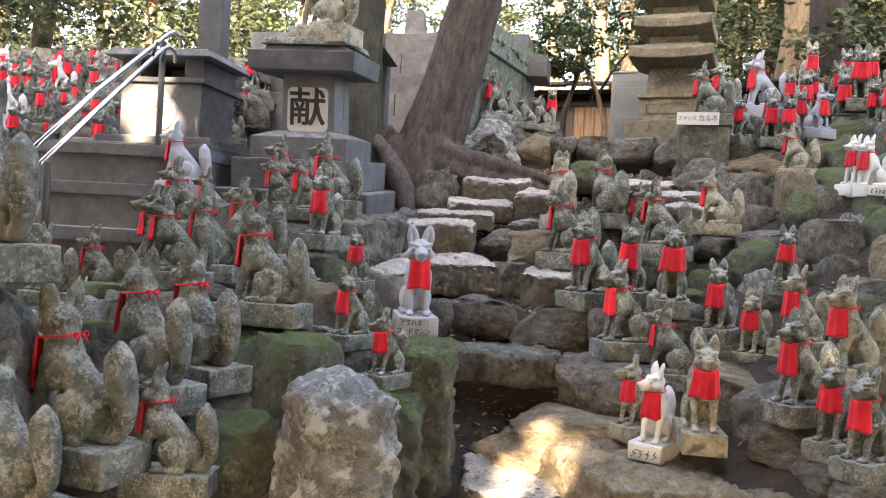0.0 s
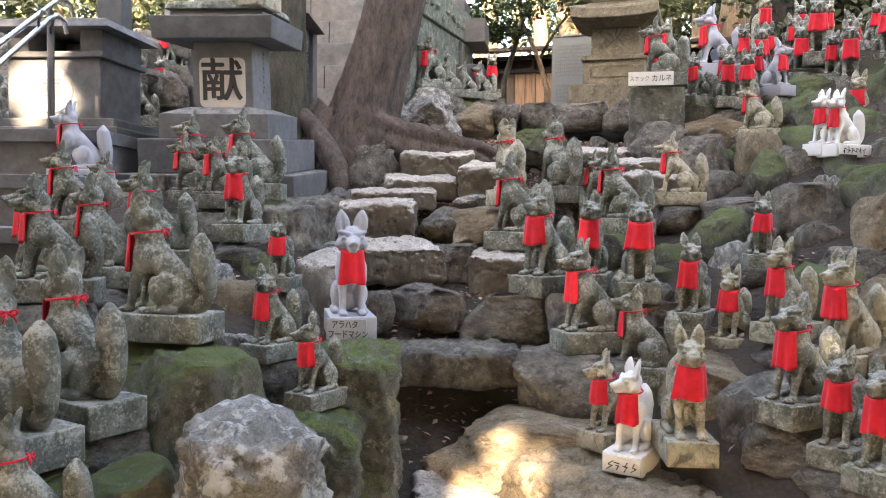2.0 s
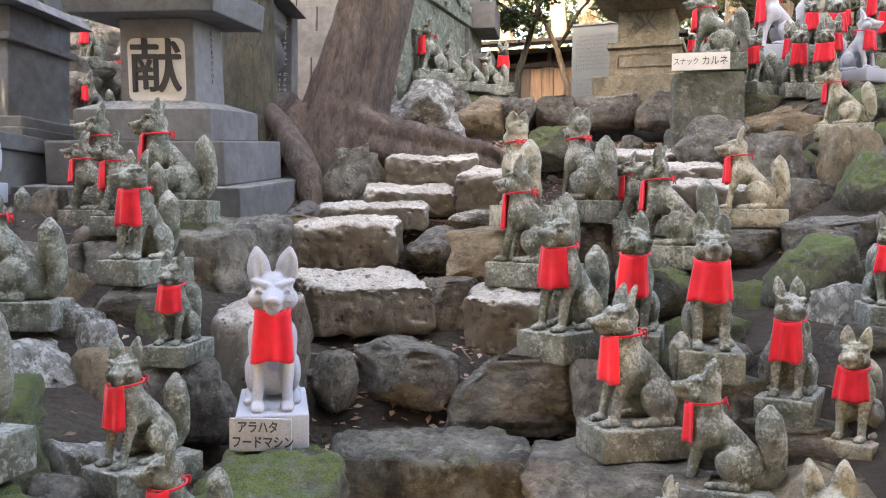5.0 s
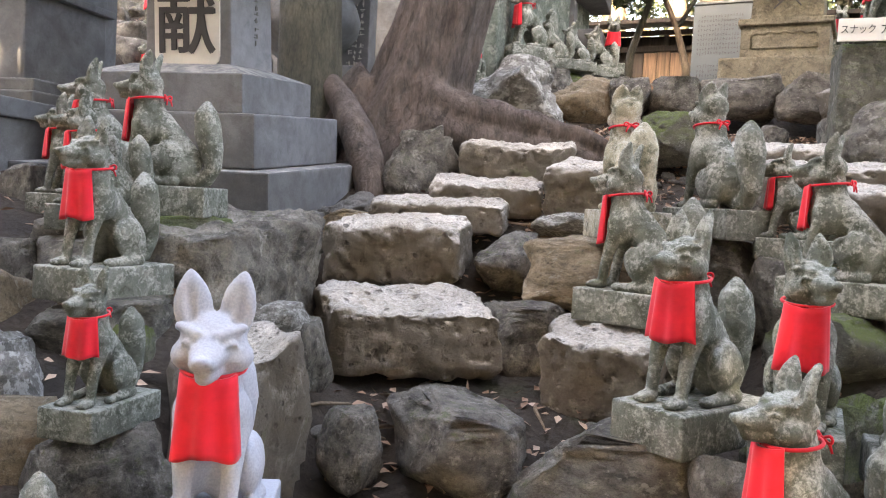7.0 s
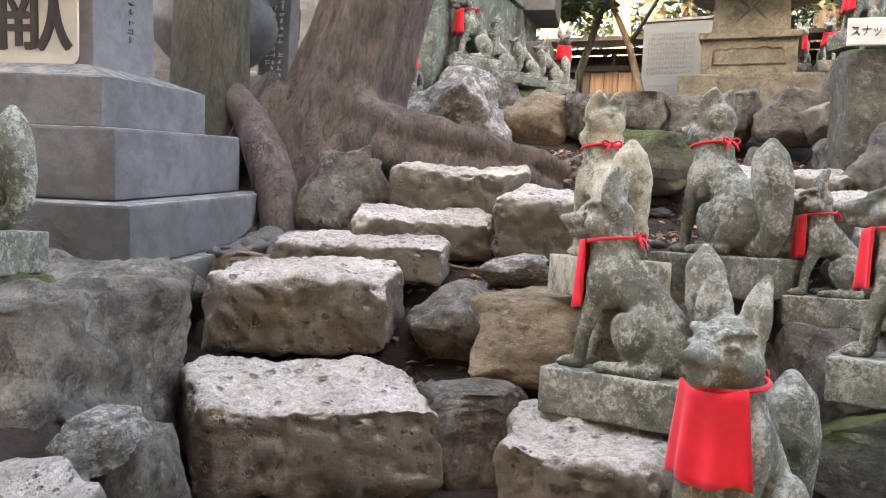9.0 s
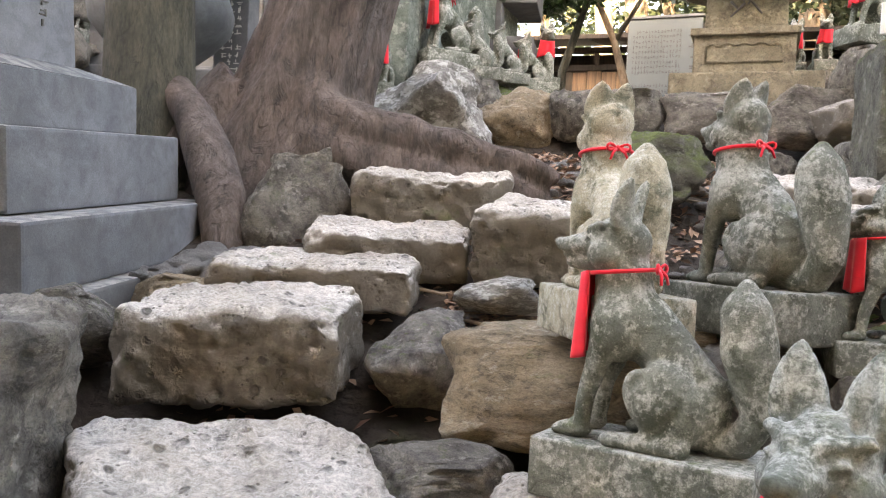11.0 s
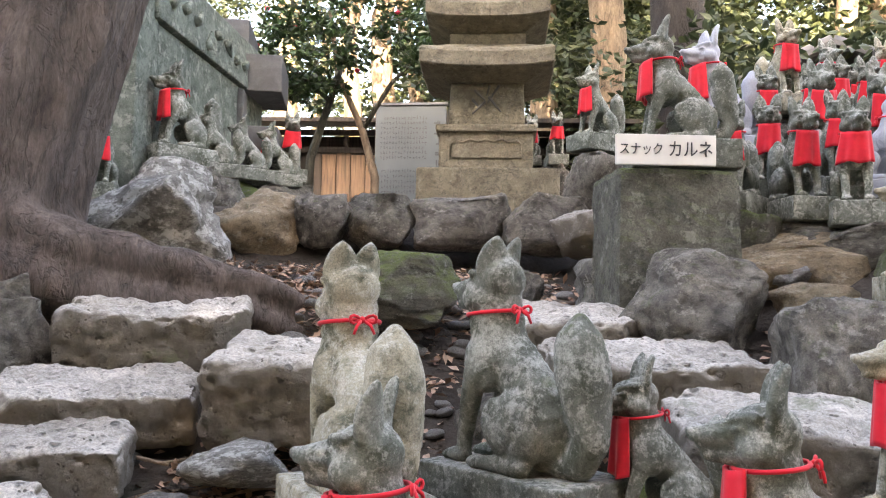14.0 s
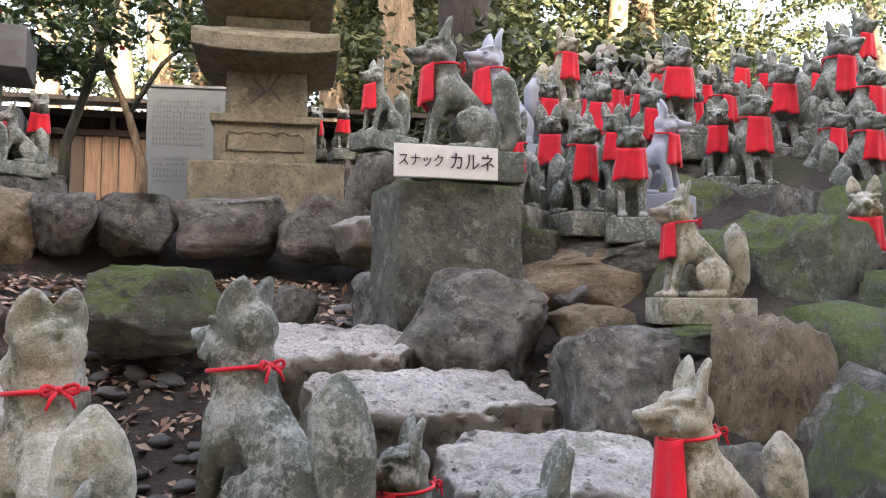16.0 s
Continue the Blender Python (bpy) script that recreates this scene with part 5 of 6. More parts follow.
# ---- square pillar under the lettered plaque ----
pil = thing("stone_pillar", 2.36, 8.26, 0, -14, "squat mossy square stone pillar with a white lettered plaque", "stone pillar")
body = part("block", block_mesh(31, 0.46, 0.44, 0.66, 0.012, 0.022, False, 0.3), M_ROCK_MOSS, pil)
body.matrix_basis = pose(0, 0, 2.29)
plaque = slab("plaque", pil, 0, 0, 2.625, 2.742, 0.38, 0.02, M_PLATE, 0.003, label="white plaque with bold black brushed writing")
plaque.matrix_basis = pose(-0.045, -0.245, 0, 0, 0, 2)
writing(plaque, "スナック", 0.05, -0.095, -0.0115, 2.682, M_INK, 0.0015, 0, 0.85, 0.0)
writing(plaque, "カルネ", 0.068, 0.092, -0.0115, 2.682, M_INK, 0.0015, 0, 0.85, 0.0)


# ---- big leaning tree with spreading roots ----
def big_tree():
    tree = thing("old_tree", -0.5, 9.2, 2.1, 0, "old leaning brown-barked tree with thick spreading roots", "tree")
    # trunk and roots share one skin, furrowed lengthways
    bm = bmesh.new()
    prof = [(-0.25, 0.5), (0.0, 0.43), (0.2, 0.37), (0.45, 0.325), (0.8, 0.3), (1.3, 0.285), (2.0, 0.275), (3.0, 0.26), (4.5, 0.23), (6.5, 0.18)]
    axis = [((0.27 * z - 0.01 * z * z + 0.02, 0.03 * z, z), r) for z, r in prof]
    tube(bm, [p for p, r in axis], [r for p, r in axis], 24)
    for i in range(7):
        a = 0.5 + i * 0.9
        ridge = [Vector(p) + Vector((math.cos(a + 0.12 * j), math.sin(a + 0.12 * j), 0)) * r * 0.86 for j, (p, r) in enumerate(axis[:8])]
        tube(bm, ridge, [0.125 - 0.009 * j for j in range(8)], 8)
    roots = ((((0.12, -0.12, 0.46), (0.32, -0.3, 0.24), (0.62, -0.36, 0.15), (0.95, -0.38, 0.11), (1.25, -0.4, 0.07), (1.52, -0.4, -0.05)), 0.115),
             (((0.15, -0.14, 0.2), (0.36, -0.32, 0.06), (0.64, -0.38, -0.02), (0.95, -0.4, -0.05), (1.25, -0.42, -0.08), (1.5, -0.42, -0.18)), 0.15),
             (((-0.22, -0.12, 0.4), (-0.38, -0.3, 0.14), (-0.42, -0.5, -0.08), (-0.38, -0.7, -0.3)), 0.07),
             (((0.2, -0.1, 0.4), (0.55, -0.06, 0.12), (0.85, 0.05, -0.05)), 0.12),
             (((-0.25, 0.1, 0.45), (-0.7, 0.0, 0.08), (-1.1, -0.2, -0.2)), 0.13))
    for pts, thick in roots:
        k = len(pts)
        fine, rad = [], []
        for i in range(k - 1):
            for f in range(5):
                u = i + f / 5
                fine.append(Vector(pts[i]).lerp(Vector(pts[i + 1]), f / 5) + 0.03 * noise.noise_vector((u * 1.3, k, thick * 30)))
                rad.append(thick * (1 - u / (k - 1)) ** 1.1 + 0.04)
        tube(bm, fine, rad, 12)
    skin = remeshed(bm, "trunk", 0.024, 4, M_BARK)
    for v in skin.vertices:
        c = v.co
        a = math.atan2(c.y - 0.03 * c.z, c.x - 0.27 * c.z)
        v.co += v.normal * (0.018 * noise.noise((math.cos(a) * 7, math.sin(a) * 7, c.z * 1.2)) + 0.012 * noise.noise((c.x * 9, c.y * 9, c.z * 4)))
    part("trunk", skin, None, tree)
    # limbs high up, out of the way
    for a in range(5):
        bm = bmesh.new()
        d = Vector((math.cos(a * 1.3), math.sin(a * 1.3), 0.8))
        base = Vector((1.25, 0.2, 5.2 + 0.25 * a))
        tube(bm, [base, base + d * 0.9, base + d * 2.0 + Vector((0, 0, 0.3))], [0.13, 0.08, 0.03], 8)
        part("limb", bm, M_BARK, tree, smooth=True)
    return tree


big_tree()
second = thing("mossy_tree", -1.12, 8.95, 1.9, 0, "straight mossy dark tree trunk beside the pedestal", "tree")
bm = bmesh.new()
tube(bm, [(0.05, 0, -0.3), (0.02, 0, 0.15), (0, 0, 0.6), (-0.02, 0, 1.4), (0.0, 0.05, 3.0), (0.1, 0.1, 6.0)], [0.36, 0.27, 0.225, 0.205, 0.19, 0.14], 18)
part("trunk", bm, M_BARK_MOSS, second, smooth=True)
bm = bmesh.new()
way = [(0.12, -0.02, 0.6), (0.3, -0.16, 0.4), (0.46, -0.34, 0.2), (0.58, -0.5, 0.0), (0.64, -0.62, -0.18), (0.66, -0.7, -0.4)]
tube(bm, way, [0.08, 0.1, 0.105, 0.1, 0.085, 0.06], 14)
for v in bm.verts:
    v.co += 0.025 * noise.noise_vector(v.co * 6)
part("root", bm, M_BARK, second, "thick reddish-brown root", smooth=True)


# ---- leaves, crowns and woods ----
def leaf(bm, p, d, up, length, width):
    """A pointed leaf folded along its rib."""
    side = d.cross(up).normalized() * width
    mid = p + d * length * 0.45
    lift = up * width * 0.35
    a, b, c, e = bm.verts.new(p), bm.verts.new(mid + side + lift), bm.verts.new(p + d * length), bm.verts.new(mid - side + lift)
    bm.faces.new((a, b, c))
    bm.faces.new((a, c, e))


def unit(rnd, flat=1.0):
    v = Vector((rnd.gauss(0, 1), rnd.gauss(0, 1), rnd.gauss(0, 1) * flat))
    return v.normalized()


def crown_mesh(seed, clumps, per, size, spread, leaf_len, mat, squash=0.7):
    """Many leaves in uneven clumps round the origin."""
    rnd = random.Random(seed)
    bm = bmesh.new()
    for _ in range(clumps):
        c = unit(rnd) * spread * rnd.random() ** 0.45
        c.z *= squash
        s = size * rnd.uniform(0.5, 1.2)
        for _ in range(per):
            q = unit(rnd) * s * rnd.random() ** 0.5
            q.z *= 0.6
            d = (unit(rnd, 0.5) + Vector((0, 0, -0.3))).normalized()
            leaf(bm, c + q, d, unit(rnd), leaf_len * rnd.uniform(0.6, 1.2), leaf_len * 0.28)
    return mesh_of(bm, "crown", mat, smooth=False)


CROWNS = [crown_mesh(i, 68, 33, 0.75, 3.0, 0.235, M_FOREST, 0.8) for i in range(4)]
BUSHES = [crown_mesh(20 + i, 46, 32, 0.42, 1.3, 0.155, M_FOREST, 0.8) for i in range(3)]


def trunk_mesh(seed, height, r):
    rnd = random.Random(seed)
    bm = bmesh.new()
    k = 9
    tube(bm, [(rnd.uniform(-0.06, 0.06) * i, rnd.uniform(-0.06, 0.06) * i, height * i / k - 0.3) for i in range(k + 1)], [r * (1.25 if i == 0 else 1 - 0.07 * i) for i in range(k + 1)], 12)
    return mesh_of(bm, "trunk", M_BARK_PALE if seed % 3 else M_BARK_MOSS)


TRUNKS = [trunk_mesh(i, 13, 0.2 + 0.05 * (i % 4)) for i in range(6)]


def forest_tree(x, y, seed, crowns, z=None, trunk=None, label="tall cedar with a bare trunk and ragged crown"):
    rnd = random.Random(seed)
    t = thing("tree", x, y, ground_z(max(-9, min(10, x)), min(18, y)) if z is None else z, rnd.uniform(0, 360), label, "tree", "trees of the wood")
    part("trunk", TRUNKS[seed % 6] if trunk is None else trunk, None, t)
    for i, h in enumerate(crowns):
        c = part("crown", CROWNS[(seed + i) % 4], None, t)
        c.matrix_basis = pose(rnd.uniform(-0.8, 0.8), rnd.uniform(-0.8, 0.8), h, 0, 0, rnd.uniform(0, 360)) @ Matrix.Diagonal((rnd.uniform(0.6, 1.0), rnd.uniform(0.6, 1.0), rnd.uniform(0.6, 1.0), 1))
    return t


rnd = random.Random(42)
for i in range(46):
    x = -24 + 56 * ((i * 0.618) % 1.0)
    y = 20.5 + 22 * rnd.random()
    forest_tree(x, y, i, (rnd.uniform(3.4, 6), rnd.uniform(7, 9)) if i % 2 else (rnd.uniform(5.5, 8), rnd.uniform(9, 12)))
for i in range(40):
    x = -22 + 50 * ((i * 0.754) % 1.0)
    y = 19 + 12 * rnd.random()
    b = new("bush", BUSHES[i % 3])
    s = rnd.uniform(0.8, 1.5)
    b.matrix_world = pose(x, y, ground_z(max(-9, min(10, x)), 18) + 0.75 * s, 0, 0, rnd.uniform(0, 360)) @ Matrix.Diagonal((s, s, s, 1))
    tagged(b, "evergreen bush with small leaves under the trees", "bush", "bushes of the wood")
# the stout trunk, its bark coloured dark for shade, and two pale sunlit ones near the clearing
STOUT = trunk_mesh(30, 12, 0.34)
STOUT.materials[0] = M_BARK_SHADED
forest_tree(5.15, 13.2, 101, (6.5, 9), None, STOUT, "stout tree behind the foxes, shade painted into its bark")
PALE = trunk_mesh(31, 12, 0.3)
forest_tree(3.35, 22.5, 102, (7.5, 10), None, PALE, "pale sunlit tree trunk in the wood")
forest_tree(5.9, 19.5, 103, (7, 10), None, TRUNKS[1], "pale sunlit tree trunk in the wood")
forest_tree(1.2, 24.0, 104, (8, 11), None, TRUNKS[2], "pale sunlit tree trunk in the wood")

# thicker wood behind the far slope
rnd = random.Random(91)
for i in range(16):
    forest_tree(5.5 + 10.5 * ((i * 0.618) % 1.0), 15 + 12 * rnd.random(), 140 + i, (rnd.uniform(2.6, 3.6), rnd.uniform(4.6, 6.5), rnd.uniform(8, 10)))
for i in range(14):
    b = new("bush", BUSHES[i % 3])
    g = rnd.uniform(0.7, 1.2)
    x = 5.8 + 8 * ((i * 0.754) % 1.0)
    b.matrix_world = pose(x, 12.5 + 5 * rnd.random(), 3.6 + 0.6 * g, 0, 0, rnd.uniform(0, 360)) @ Matrix.Diagonal((g, g, g, 1))
    tagged(b, "evergreen bush with small leaves under the trees", "bush", "bushes of the wood")

SHORT = trunk_mesh(40, 6.5, 0.2)
# mostly unseen trees added round the other sides to block low sky light
for i in range(30):
    ang = radians(-20 - 220 * i / 29)
    low = abs(math.degrees(ang) + 110) < 38
    rr = 14.5 + 3.5 * ((i * 0.618) % 1.0)
    forest_tree(1 + rr * math.cos(ang), 7 + rr * math.sin(ang), 300 + i, (2.2, 4.4) if low else (3.0, 6.6), 0, SHORT if low else None)

# camellia beside the notice board
cam_tree = thing("camellia", 1.55, 13.6, 2.9, 0, "small camellia tree with glossy leaves and red flowers", "tree")
STEMS = (((0.35, 0, -0.1), (0.36, 0, 0.5), (0.22, 0.05, 1.0), (-0.05, 0.1, 1.6), (-0.15, 0.1, 2.3)), ((-0.32, 0.2, -0.1), (-0.3, 0.2, 0.7), (-0.12, 0.1, 1.3), (0.1, 0, 2.1)), ((0.22, 0.05, 1.0), (0.5, 0, 1.5), (0.85, 0, 1.9)), ((-0.12, 0.1, 1.3), (-0.5, 0.1, 1.6), (-0.9, 0.05, 1.8)))
for i, pts in enumerate(STEMS):
    bm = bmesh.new()
    tube(bm, pts, [0.055 - 0.009 * j if i < 2 else 0.028 - 0.006 * j for j in range(len(pts))], 8)
    part("stem", bm, M_BARK_PALE if i == 0 else M_BARK_MOSS, cam_tree, smooth=True)
for i, (cx, cz, sp) in enumerate(((-0.75, 1.75, 0.5), (-0.2, 1.95, 0.55), (0.75, 2.0, 0.5), (-0.3, 2.6, 0.75), (0.6, 2.7, 0.7), (-0.35, 1.45, 0.32), (1.0, 1.75, 0.3))):
    c = part("crown", crown_mesh(60 + i, 16, 34, 0.2, sp, 0.1, M_CAMELLIA, 0.75), None, cam_tree)
    c.matrix_basis = pose(cx, 0.1 * (i % 3 - 1), cz)
rnd = random.Random(3)
for i in range(9):
    bm = bmesh.new()
    blob(bm, (rnd.uniform(-0.9, 0.8), rnd.uniform(-0.4, 0.0), rnd.uniform(1.5, 2.6)), (0.032, 0.032, 0.026), 1)
    part("flower", bm, M_FLOWER, cam_tree)

# ---- unseen trees added behind the walker to shade the mound; sun passes their gaps ----
# Spots the sun should reach, with the radius of each hole through the leaves.
GAPS = (((0.78, 4.54, 0.2), 0.46), ((2.05, 4.1, 0.7), 0.2), ((2.5, 5.2, 1.2), 0.14), ((1.5, 4.4, 0.5), 0.08), ((2.55, 11.85, 3.75), 0.25), ((-3.1, 7.7, 2.6), 0.5), ((2.3, 4.45, 1.1), 0.16), ((2.2, 11.9, 3.1), 0.25), ((1.3, 16.8, 3.8), 0.22), ((-2.7, 6.2, 2.2), 0.3), ((-3.3, 6.3, 1.9), 0.35), ((-2.6, 7.3, 3.0), 0.2), ((1.1, 4.9, 0.36), 0.22), ((3.84, 9.3, 3.6), 0.2), ((2.9, 8.0, 2.35), 0.12), ((4.4, 8.2, 2.7), 0.15))


def shade_crown(seed, centre, count, spread, name_label):
    """An added, unseen leafy crown across the sun's way, open where light should land."""
    rnd = random.Random(seed)
    t = thing("unseen_shade_tree", centre.x, centre.y, 0, 0, name_label, "tree", "trees behind the walker")
    bm = bmesh.new()
    tube(bm, [(1.0, 0, -0.2), (1.1, 0, centre.z * 0.5), (0.9, 0.1, centre.z)], [0.4, 0.3, 0.15], 12)
    part("trunk", bm, M_BARK_MOSS, t, smooth=True)
    bm = bmesh.new()
    made = 0
    across = sun_dir.cross(Vector((0, 0, 1))).normalized()
    rise = across.cross(sun_dir).normalized()
    while made < count:
        p = across * rnd.uniform(-3.1, 3.1) + rise * rnd.uniform(-6.2, 8.8) + sun_dir * rnd.uniform(-1.2, 1.2)
        wpt = p + centre
        if any((wpt - Vector(g) - sun_dir * (wpt - Vector(g)).dot(sun_dir)).length < r + 0.05 for g, r in GAPS):
            continue
        d = unit(rnd)
        leaf(bm, p + Vector((0, 0, centre.z)), d, unit(rnd), rnd.uniform(0.5, 0.8), 0.2)
        made += 1
    part("crown", bm, M_FOREST, t)


for i, (cx, reach) in enumerate(((-9.5, 14), (-4.6, 13), (0.3, 15), (5.2, 14), (10.1, 15))):
    base = Vector((cx + 0.6, 6.5, 1.8)) + sun_dir * reach
    shade_crown(200 + i, base, 10500, 5.0, "unseen leafy tree added to shade the mound from behind")


# ---- boulders filling the slopes between the statues ----
rnd = random.Random(78)
for k in range(420):
    x, y = rnd.uniform(1.5, 5.4), rnd.uniform(3.5, 8.6)
    r = rnd.uniform(0.2, 0.36)
    if any((x - a) ** 2 + (y - b) ** 2 < (0.6 * (r + c)) ** 2 for a, b, c in PLACED):
        continue
    rock(x, y, ground_z(x, y) + rnd.uniform(0.08, 0.2), 2 * r * rnd.uniform(0.9, 1.25), 1.8 * r, 0.5 + r, rnd.uniform(-25, 25), k, rnd.choice((M_ROCK, M_ROCK, M_ROCK_MOSS, M_ROCK_TAN)), "squared boulder bedded in the statue slope", False, rnd.choice((0.3, 0.4, 0.5)))
rnd = random.Random(77)
for k in range(900):
    right = k % 2 == 0
    x = rnd.uniform(1.25, 4.6) if right else rnd.uniform(-2.3, -0.15)
    y = rnd.uniform(3.3, 9.2) if right else rnd.uniform(2.9, 6.6)
    if right and (x < 1.25 + 1.2 * smooth(7.8, 9.2, y)) or (not right and x < -1.7 and y > 4.6):
        continue
    if not right and x > -0.55 and y > 5.2:
        continue
    r = rnd.uniform(0.11, 0.24)
    if any((x - a) ** 2 + (y - b) ** 2 < (0.62 * (r + c)) ** 2 for a, b, c in PLACED):
        continue
    g = ground_z(x, y)
    rock(x, y, g + rnd.uniform(0.06, 0.16), 2 * r * rnd.uniform(0.9, 1.3), 2 * r, 0.3 + r, rnd.uniform(0, 360), k, rnd.choice((M_ROCK, M_ROCK, M_ROCK_MOSS, M_ROCK_TAN, M_ROCK_PALE)), "", False, rnd.choice((0.4, 0.55, 0.7)))

# ---- boulders of the slope behind the pedestals ----
rnd = random.Random(31)
SHAPES = [mesh_of(rock_mesh(i + 1, 3, 0.5), "rock") for i in range(5)]
heap = bmesh.new()
for k in range(170):
    x, y = rnd.uniform(-7.5, -2.7), rnd.uniform(8.7, 13.5)
    w = rnd.uniform(0.3, 0.75)
    old = len(heap.verts)
    heap.from_mesh(SHAPES[k % 5])
    heap.verts.ensure_lookup_table()
    m = pose(x, y, ground_z(x, y) - 0.1, 0, 0, rnd.uniform(0, 360)) @ Matrix.Diagonal((w, w * rnd.uniform(0.6, 1), 0.4, 1))
    for v in heap.verts[old:]:
        v.co = m @ v.co
tagged(new("far_boulders", mesh_of(heap, "far_boulders", M_ROCK)), "grey boulders scattered among the far fox statues", "rock", kind="stuff")

# ---- larger boulders of the far slope ----
rnd = random.Random(58)
for k in range(34):
    x, y = rnd.uniform(3.6, 6.4), rnd.uniform(7.4, 10.2)
    if any((x - a) ** 2 + (y - b) ** 2 < (0.2 + 0.7 * c) ** 2 for a, b, c in PLACED):
        continue
    w = rnd.uniform(0.4, 0.7)
    rock(x, y, ground_z(x, y) + rnd.uniform(0.1, 0.22), w, w * 0.8, 0.5, rnd.uniform(0, 360), k, rnd.choice((M_ROCK, M_ROCK_TAN, M_ROCK_MOSS)), "squared boulder bedded in the far slope", False, 0.4)

# ---- pebbles ----
PEBBLES = []
for i in range(4):
    bm = bmesh.new()
    bmesh.ops.create_icosphere(bm, subdivisions=2, radius=1.0)
    for v in bm.verts:
        v.co *= 1 + 0.22 * noise.noise(v.co * 1.6 + Vector((i * 5, 0, 0)))
    PEBBLES.append(mesh_of(bm, "pebble", M_PEBBLE))


def pebble(x, y, z, r, i):
    ob = new("pebble", PEBBLES[i % 4])
    ob.matrix_world = pose(x, y, z, rnd.uniform(-15, 15), rnd.uniform(-15, 15), rnd.uniform(0, 360)) @ Matrix.Diagonal((r * rnd.uniform(0.8, 1.3), r, r * rnd.uniform(0.4, 0.65), 1))
    tagged(ob, "smooth grey river pebble lying on the soil", "pebble", "loose pebbles")


rnd = random.Random(9)
for i in range(64):
    a, d = rnd.uniform(0, 6.28), rnd.random() ** 0.7
    x, y = -0.42 + 0.22 * d * math.cos(a), 7.95 + 0.3 * d * math.sin(a)
    pebble(x, y, max(ground_z(x, y), 1.565) + 0.02 + 0.08 * (1 - d), rnd.uniform(0.03, 0.06), i)
for i in range(150):
    x, y = rnd.uniform(0.9, 2.4), rnd.uniform(7.9, 9.5)
    pebble(x, y, ground_z(x, y) + 0.012, rnd.uniform(0.02, 0.055), i)
for i in range(70):
    x, y = rnd.uniform(-0.4, 1.2), rnd.uniform(5.0, 8.9)
    pebble(x, y, ground_z(x, y) + 0.008, rnd.uniform(0.015, 0.045), i)


# ---- fallen leaves and needles ----
def litter(count, seed, spots, label, size):
    rnd = random.Random(seed)
    bm = bmesh.new()
    for _ in range(count):
        x0, x1, y0, y1 = rnd.choice(spots)
        x, y = rnd.uniform(x0, x1), rnd.uniform(y0, y1)
        p = Vector((x, y, ground_z(x, y) + rnd.uniform(0.004, 0.03)))
        d = Vector((rnd.gauss(0, 1), rnd.gauss(0, 1), rnd.gauss(0, 0.35))).normalized()
        up = (Vector((0, 0, 1)) + 0.5 * unit(rnd)).normalized()
        leaf(bm, p, d, up, size * rnd.uniform(0.6, 1.3), size * 0.27)
    ob = new("leaf_litter", mesh_of(bm, "leaf_litter", M_LITTER, smooth=False))
    tagged(ob, label, "fallen leaves", kind="stuff")


litter(2600, 5, ((0.9, 2.4, 8.6, 9.7), (0.9, 2.4, 8.6, 9.7), (0.2, 1.1, 8.7, 9.6), (-0.3, 1.1, 6.9, 8.6), (0.0, 1.2, 5.0, 6.6), (1.2, 2.6, 7.2, 8.6)), "dry brown and pinkish leaves scattered over the soil", 0.055)
litter(2600, 7, ((1.0, 2.3, 8.3, 9.6), (0.6, 2.2, 9.2, 9.75), (0.5, 1.1, 7.4, 8.0), (1.6, 2.4, 7.0, 8.4)), "pale dry leaves and chips on the upper path", 0.042)
litter(1500, 6, ((-2.0, 0.2, 3.0, 6.8), (1.2, 4.0, 3.4, 8.0), (-6, 6, 10.2, 15)), "dry leaves caught between the boulders", 0.05)

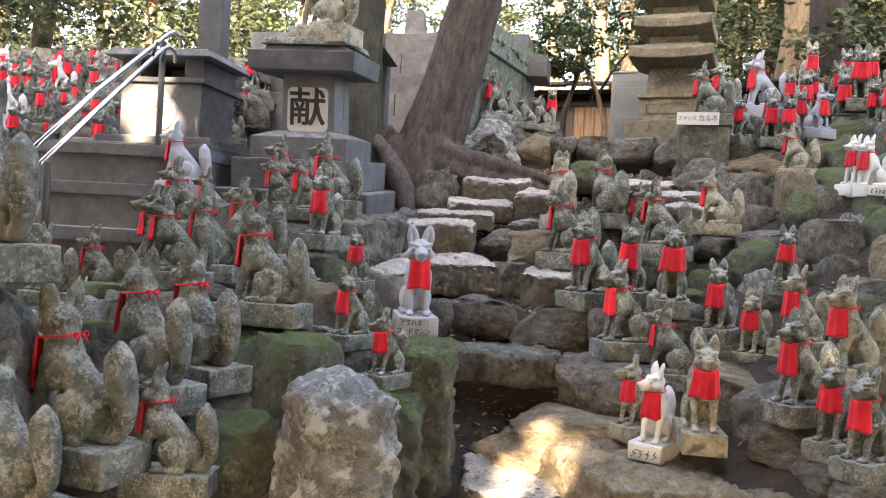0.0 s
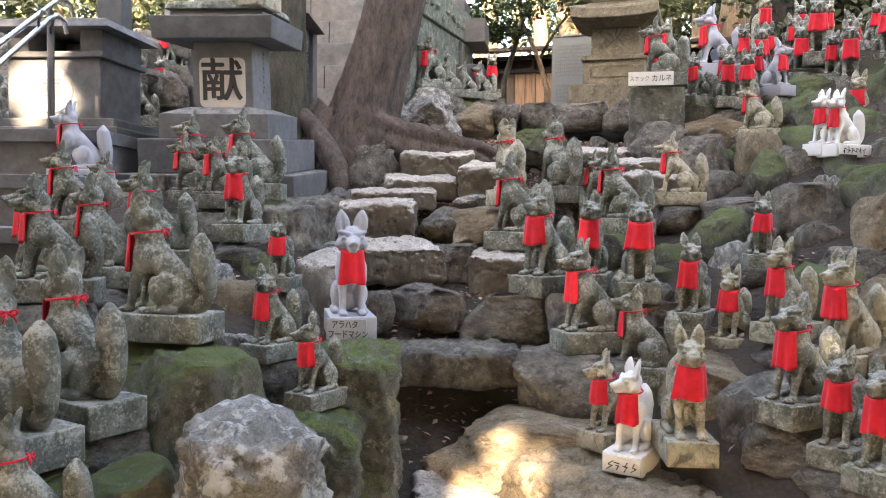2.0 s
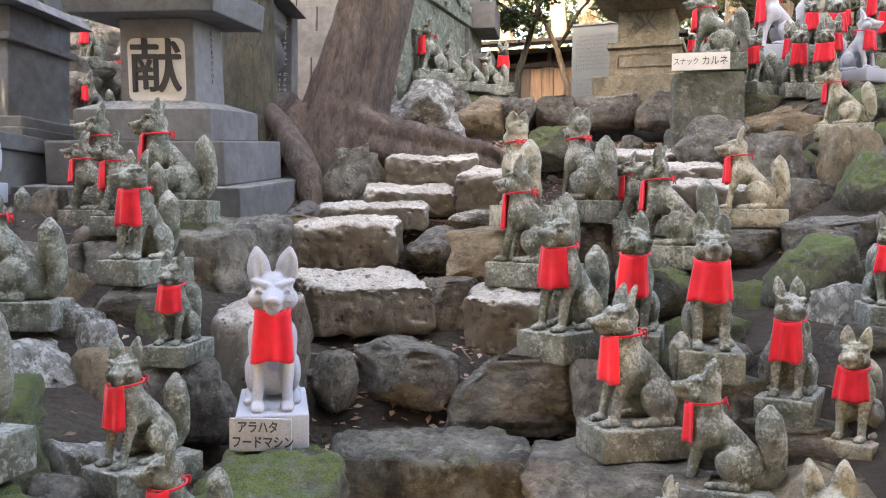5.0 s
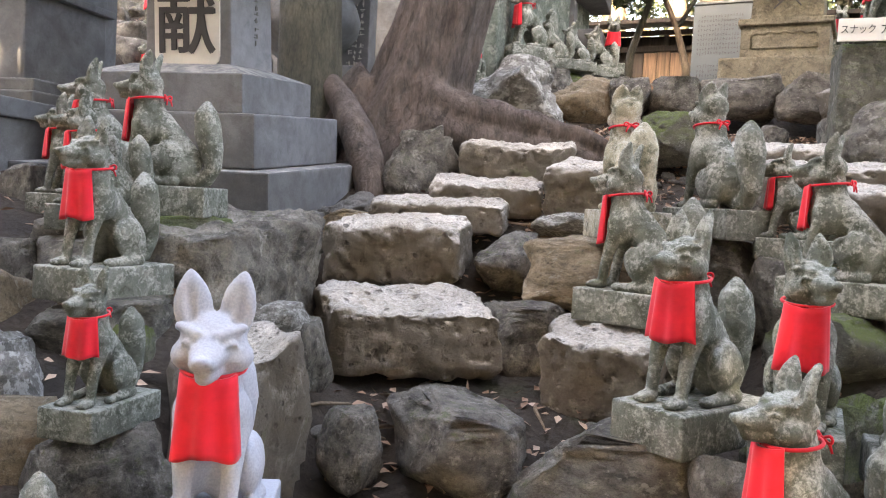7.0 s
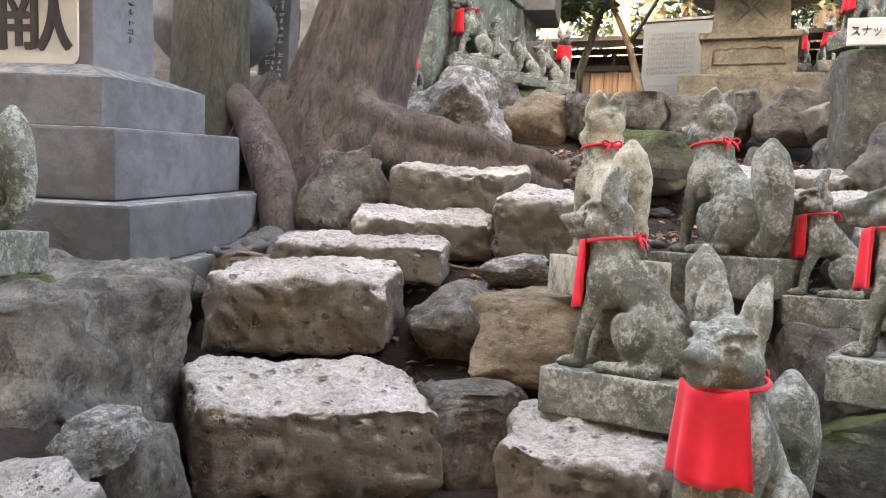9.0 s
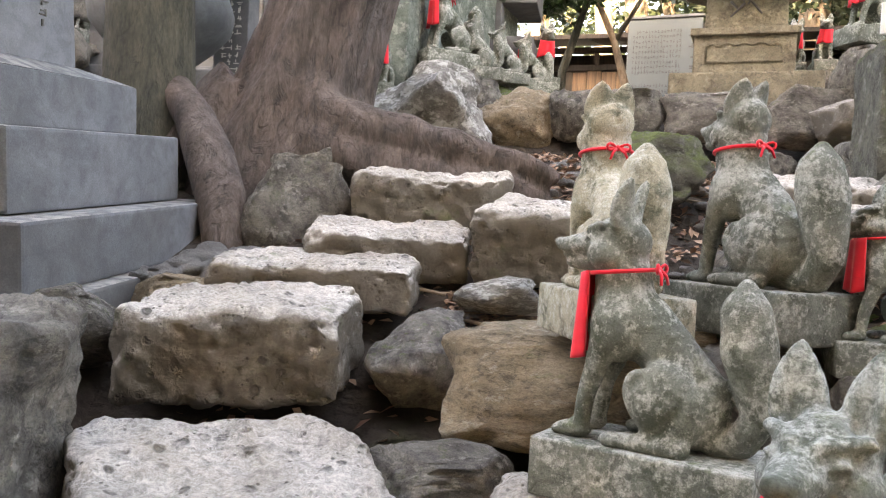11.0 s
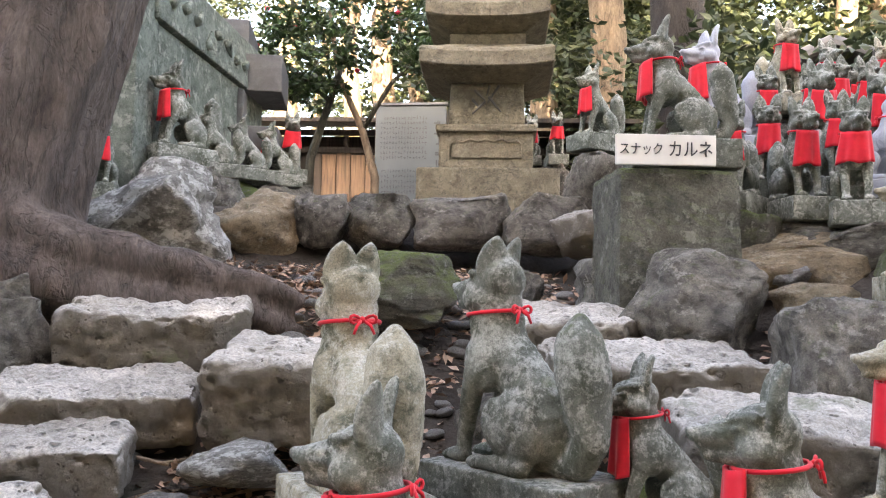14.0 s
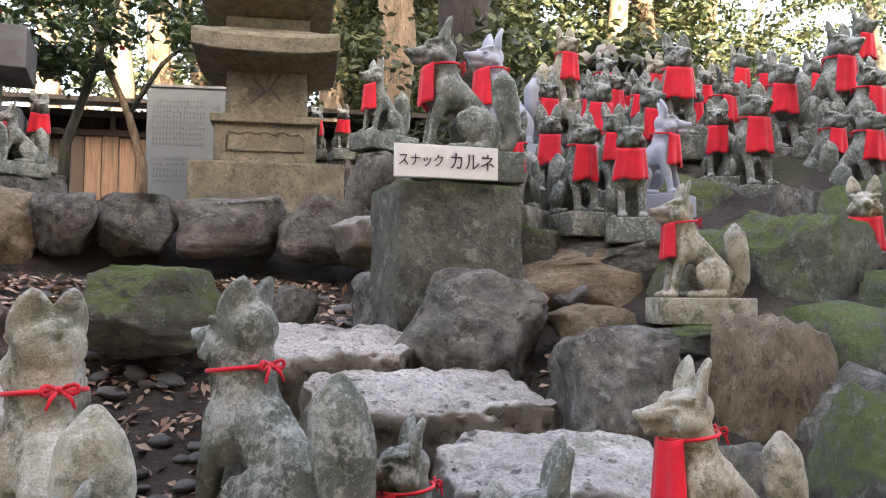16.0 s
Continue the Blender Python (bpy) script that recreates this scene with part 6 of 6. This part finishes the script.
# twigs
rnd = random.Random(14)
for i in range(26):
    x, y = rnd.choice(((rnd.uniform(0.4, 1.0), rnd.uniform(7.5, 8.0)), (rnd.uniform(1.2, 2.4), rnd.uniform(8.4, 9.4)), (rnd.uniform(-0.1, 0.9), rnd.uniform(6.0, 7.0))))
    a, ln = rnd.uniform(0, 6.28), rnd.uniform(0.08, 0.22)
    bm = bmesh.new()
    q = Vector((x, y, ground_z(x, y) + 0.012))
    d = Vector((math.cos(a), math.sin(a), 0)) * ln
    tube(bm, [q - d, q + Vector((0, 0, 0.012)), q + d + Vector((rnd.uniform(-0.03, 0.03), 0, 0.005))], [0.006, 0.008, 0.003], 5)
    tagged(new("twig", mesh_of(bm, "twig", M_BARK_PALE)), "thin dry brown twig lying on the ground", "twig", "fallen twigs")


# ---- lettered plates on the plinths ----
def name_plate(x, y, z, w, h, rz, rows, cols, seed, mat, label, words=()):
    pl = thing("name_plate", x, y, z, rz, label, "name plate", "plinth name plates")
    slab("plate", pl, 0, 0, -h / 2, h / 2, w, 0.014, mat, 0.002)
    for r, text in enumerate(words):
        writing(pl, text, h * 0.4, (r - 0.5) * w * 0.08, -0.008, h * (0.22 - 0.46 * r), M_INK, 0.001, 0, 0.8, 0.0008)
    for r in range(0 if words else rows):
        brush(pl, -w * 0.42, -h / 2 + h * (0.12 + 0.76 * r / rows), w * 0.84, h * 0.76 / rows * 0.85, -0.009, cols, M_INK, seed + r)


name_plate(0.08, 4.905, 0.9, 0.2, 0.105, 2, 2, 5, 3, M_GRANITE_FOX, "pale granite plate with two lines of dark writing", ("アラハタ", "フードマシン"))
name_plate(1.37, 4.412, 0.395, 0.17, 0.075, -30, 1, 4, 7, M_WHITE_FOX, "white plate with dark writing under a white fox")
name_plate(3.3, 6.5, 1.96, 0.24, 0.065, 20, 1, 6, 9, M_PLATE, "white plate with dark writing under a white fox")
name_plate(-2.2, 6.732, 1.718, 0.36, 0.1, 0, 1, 4, 11, M_GRANITE_FOX, "pale plate with bold dark writing under a granite fox")
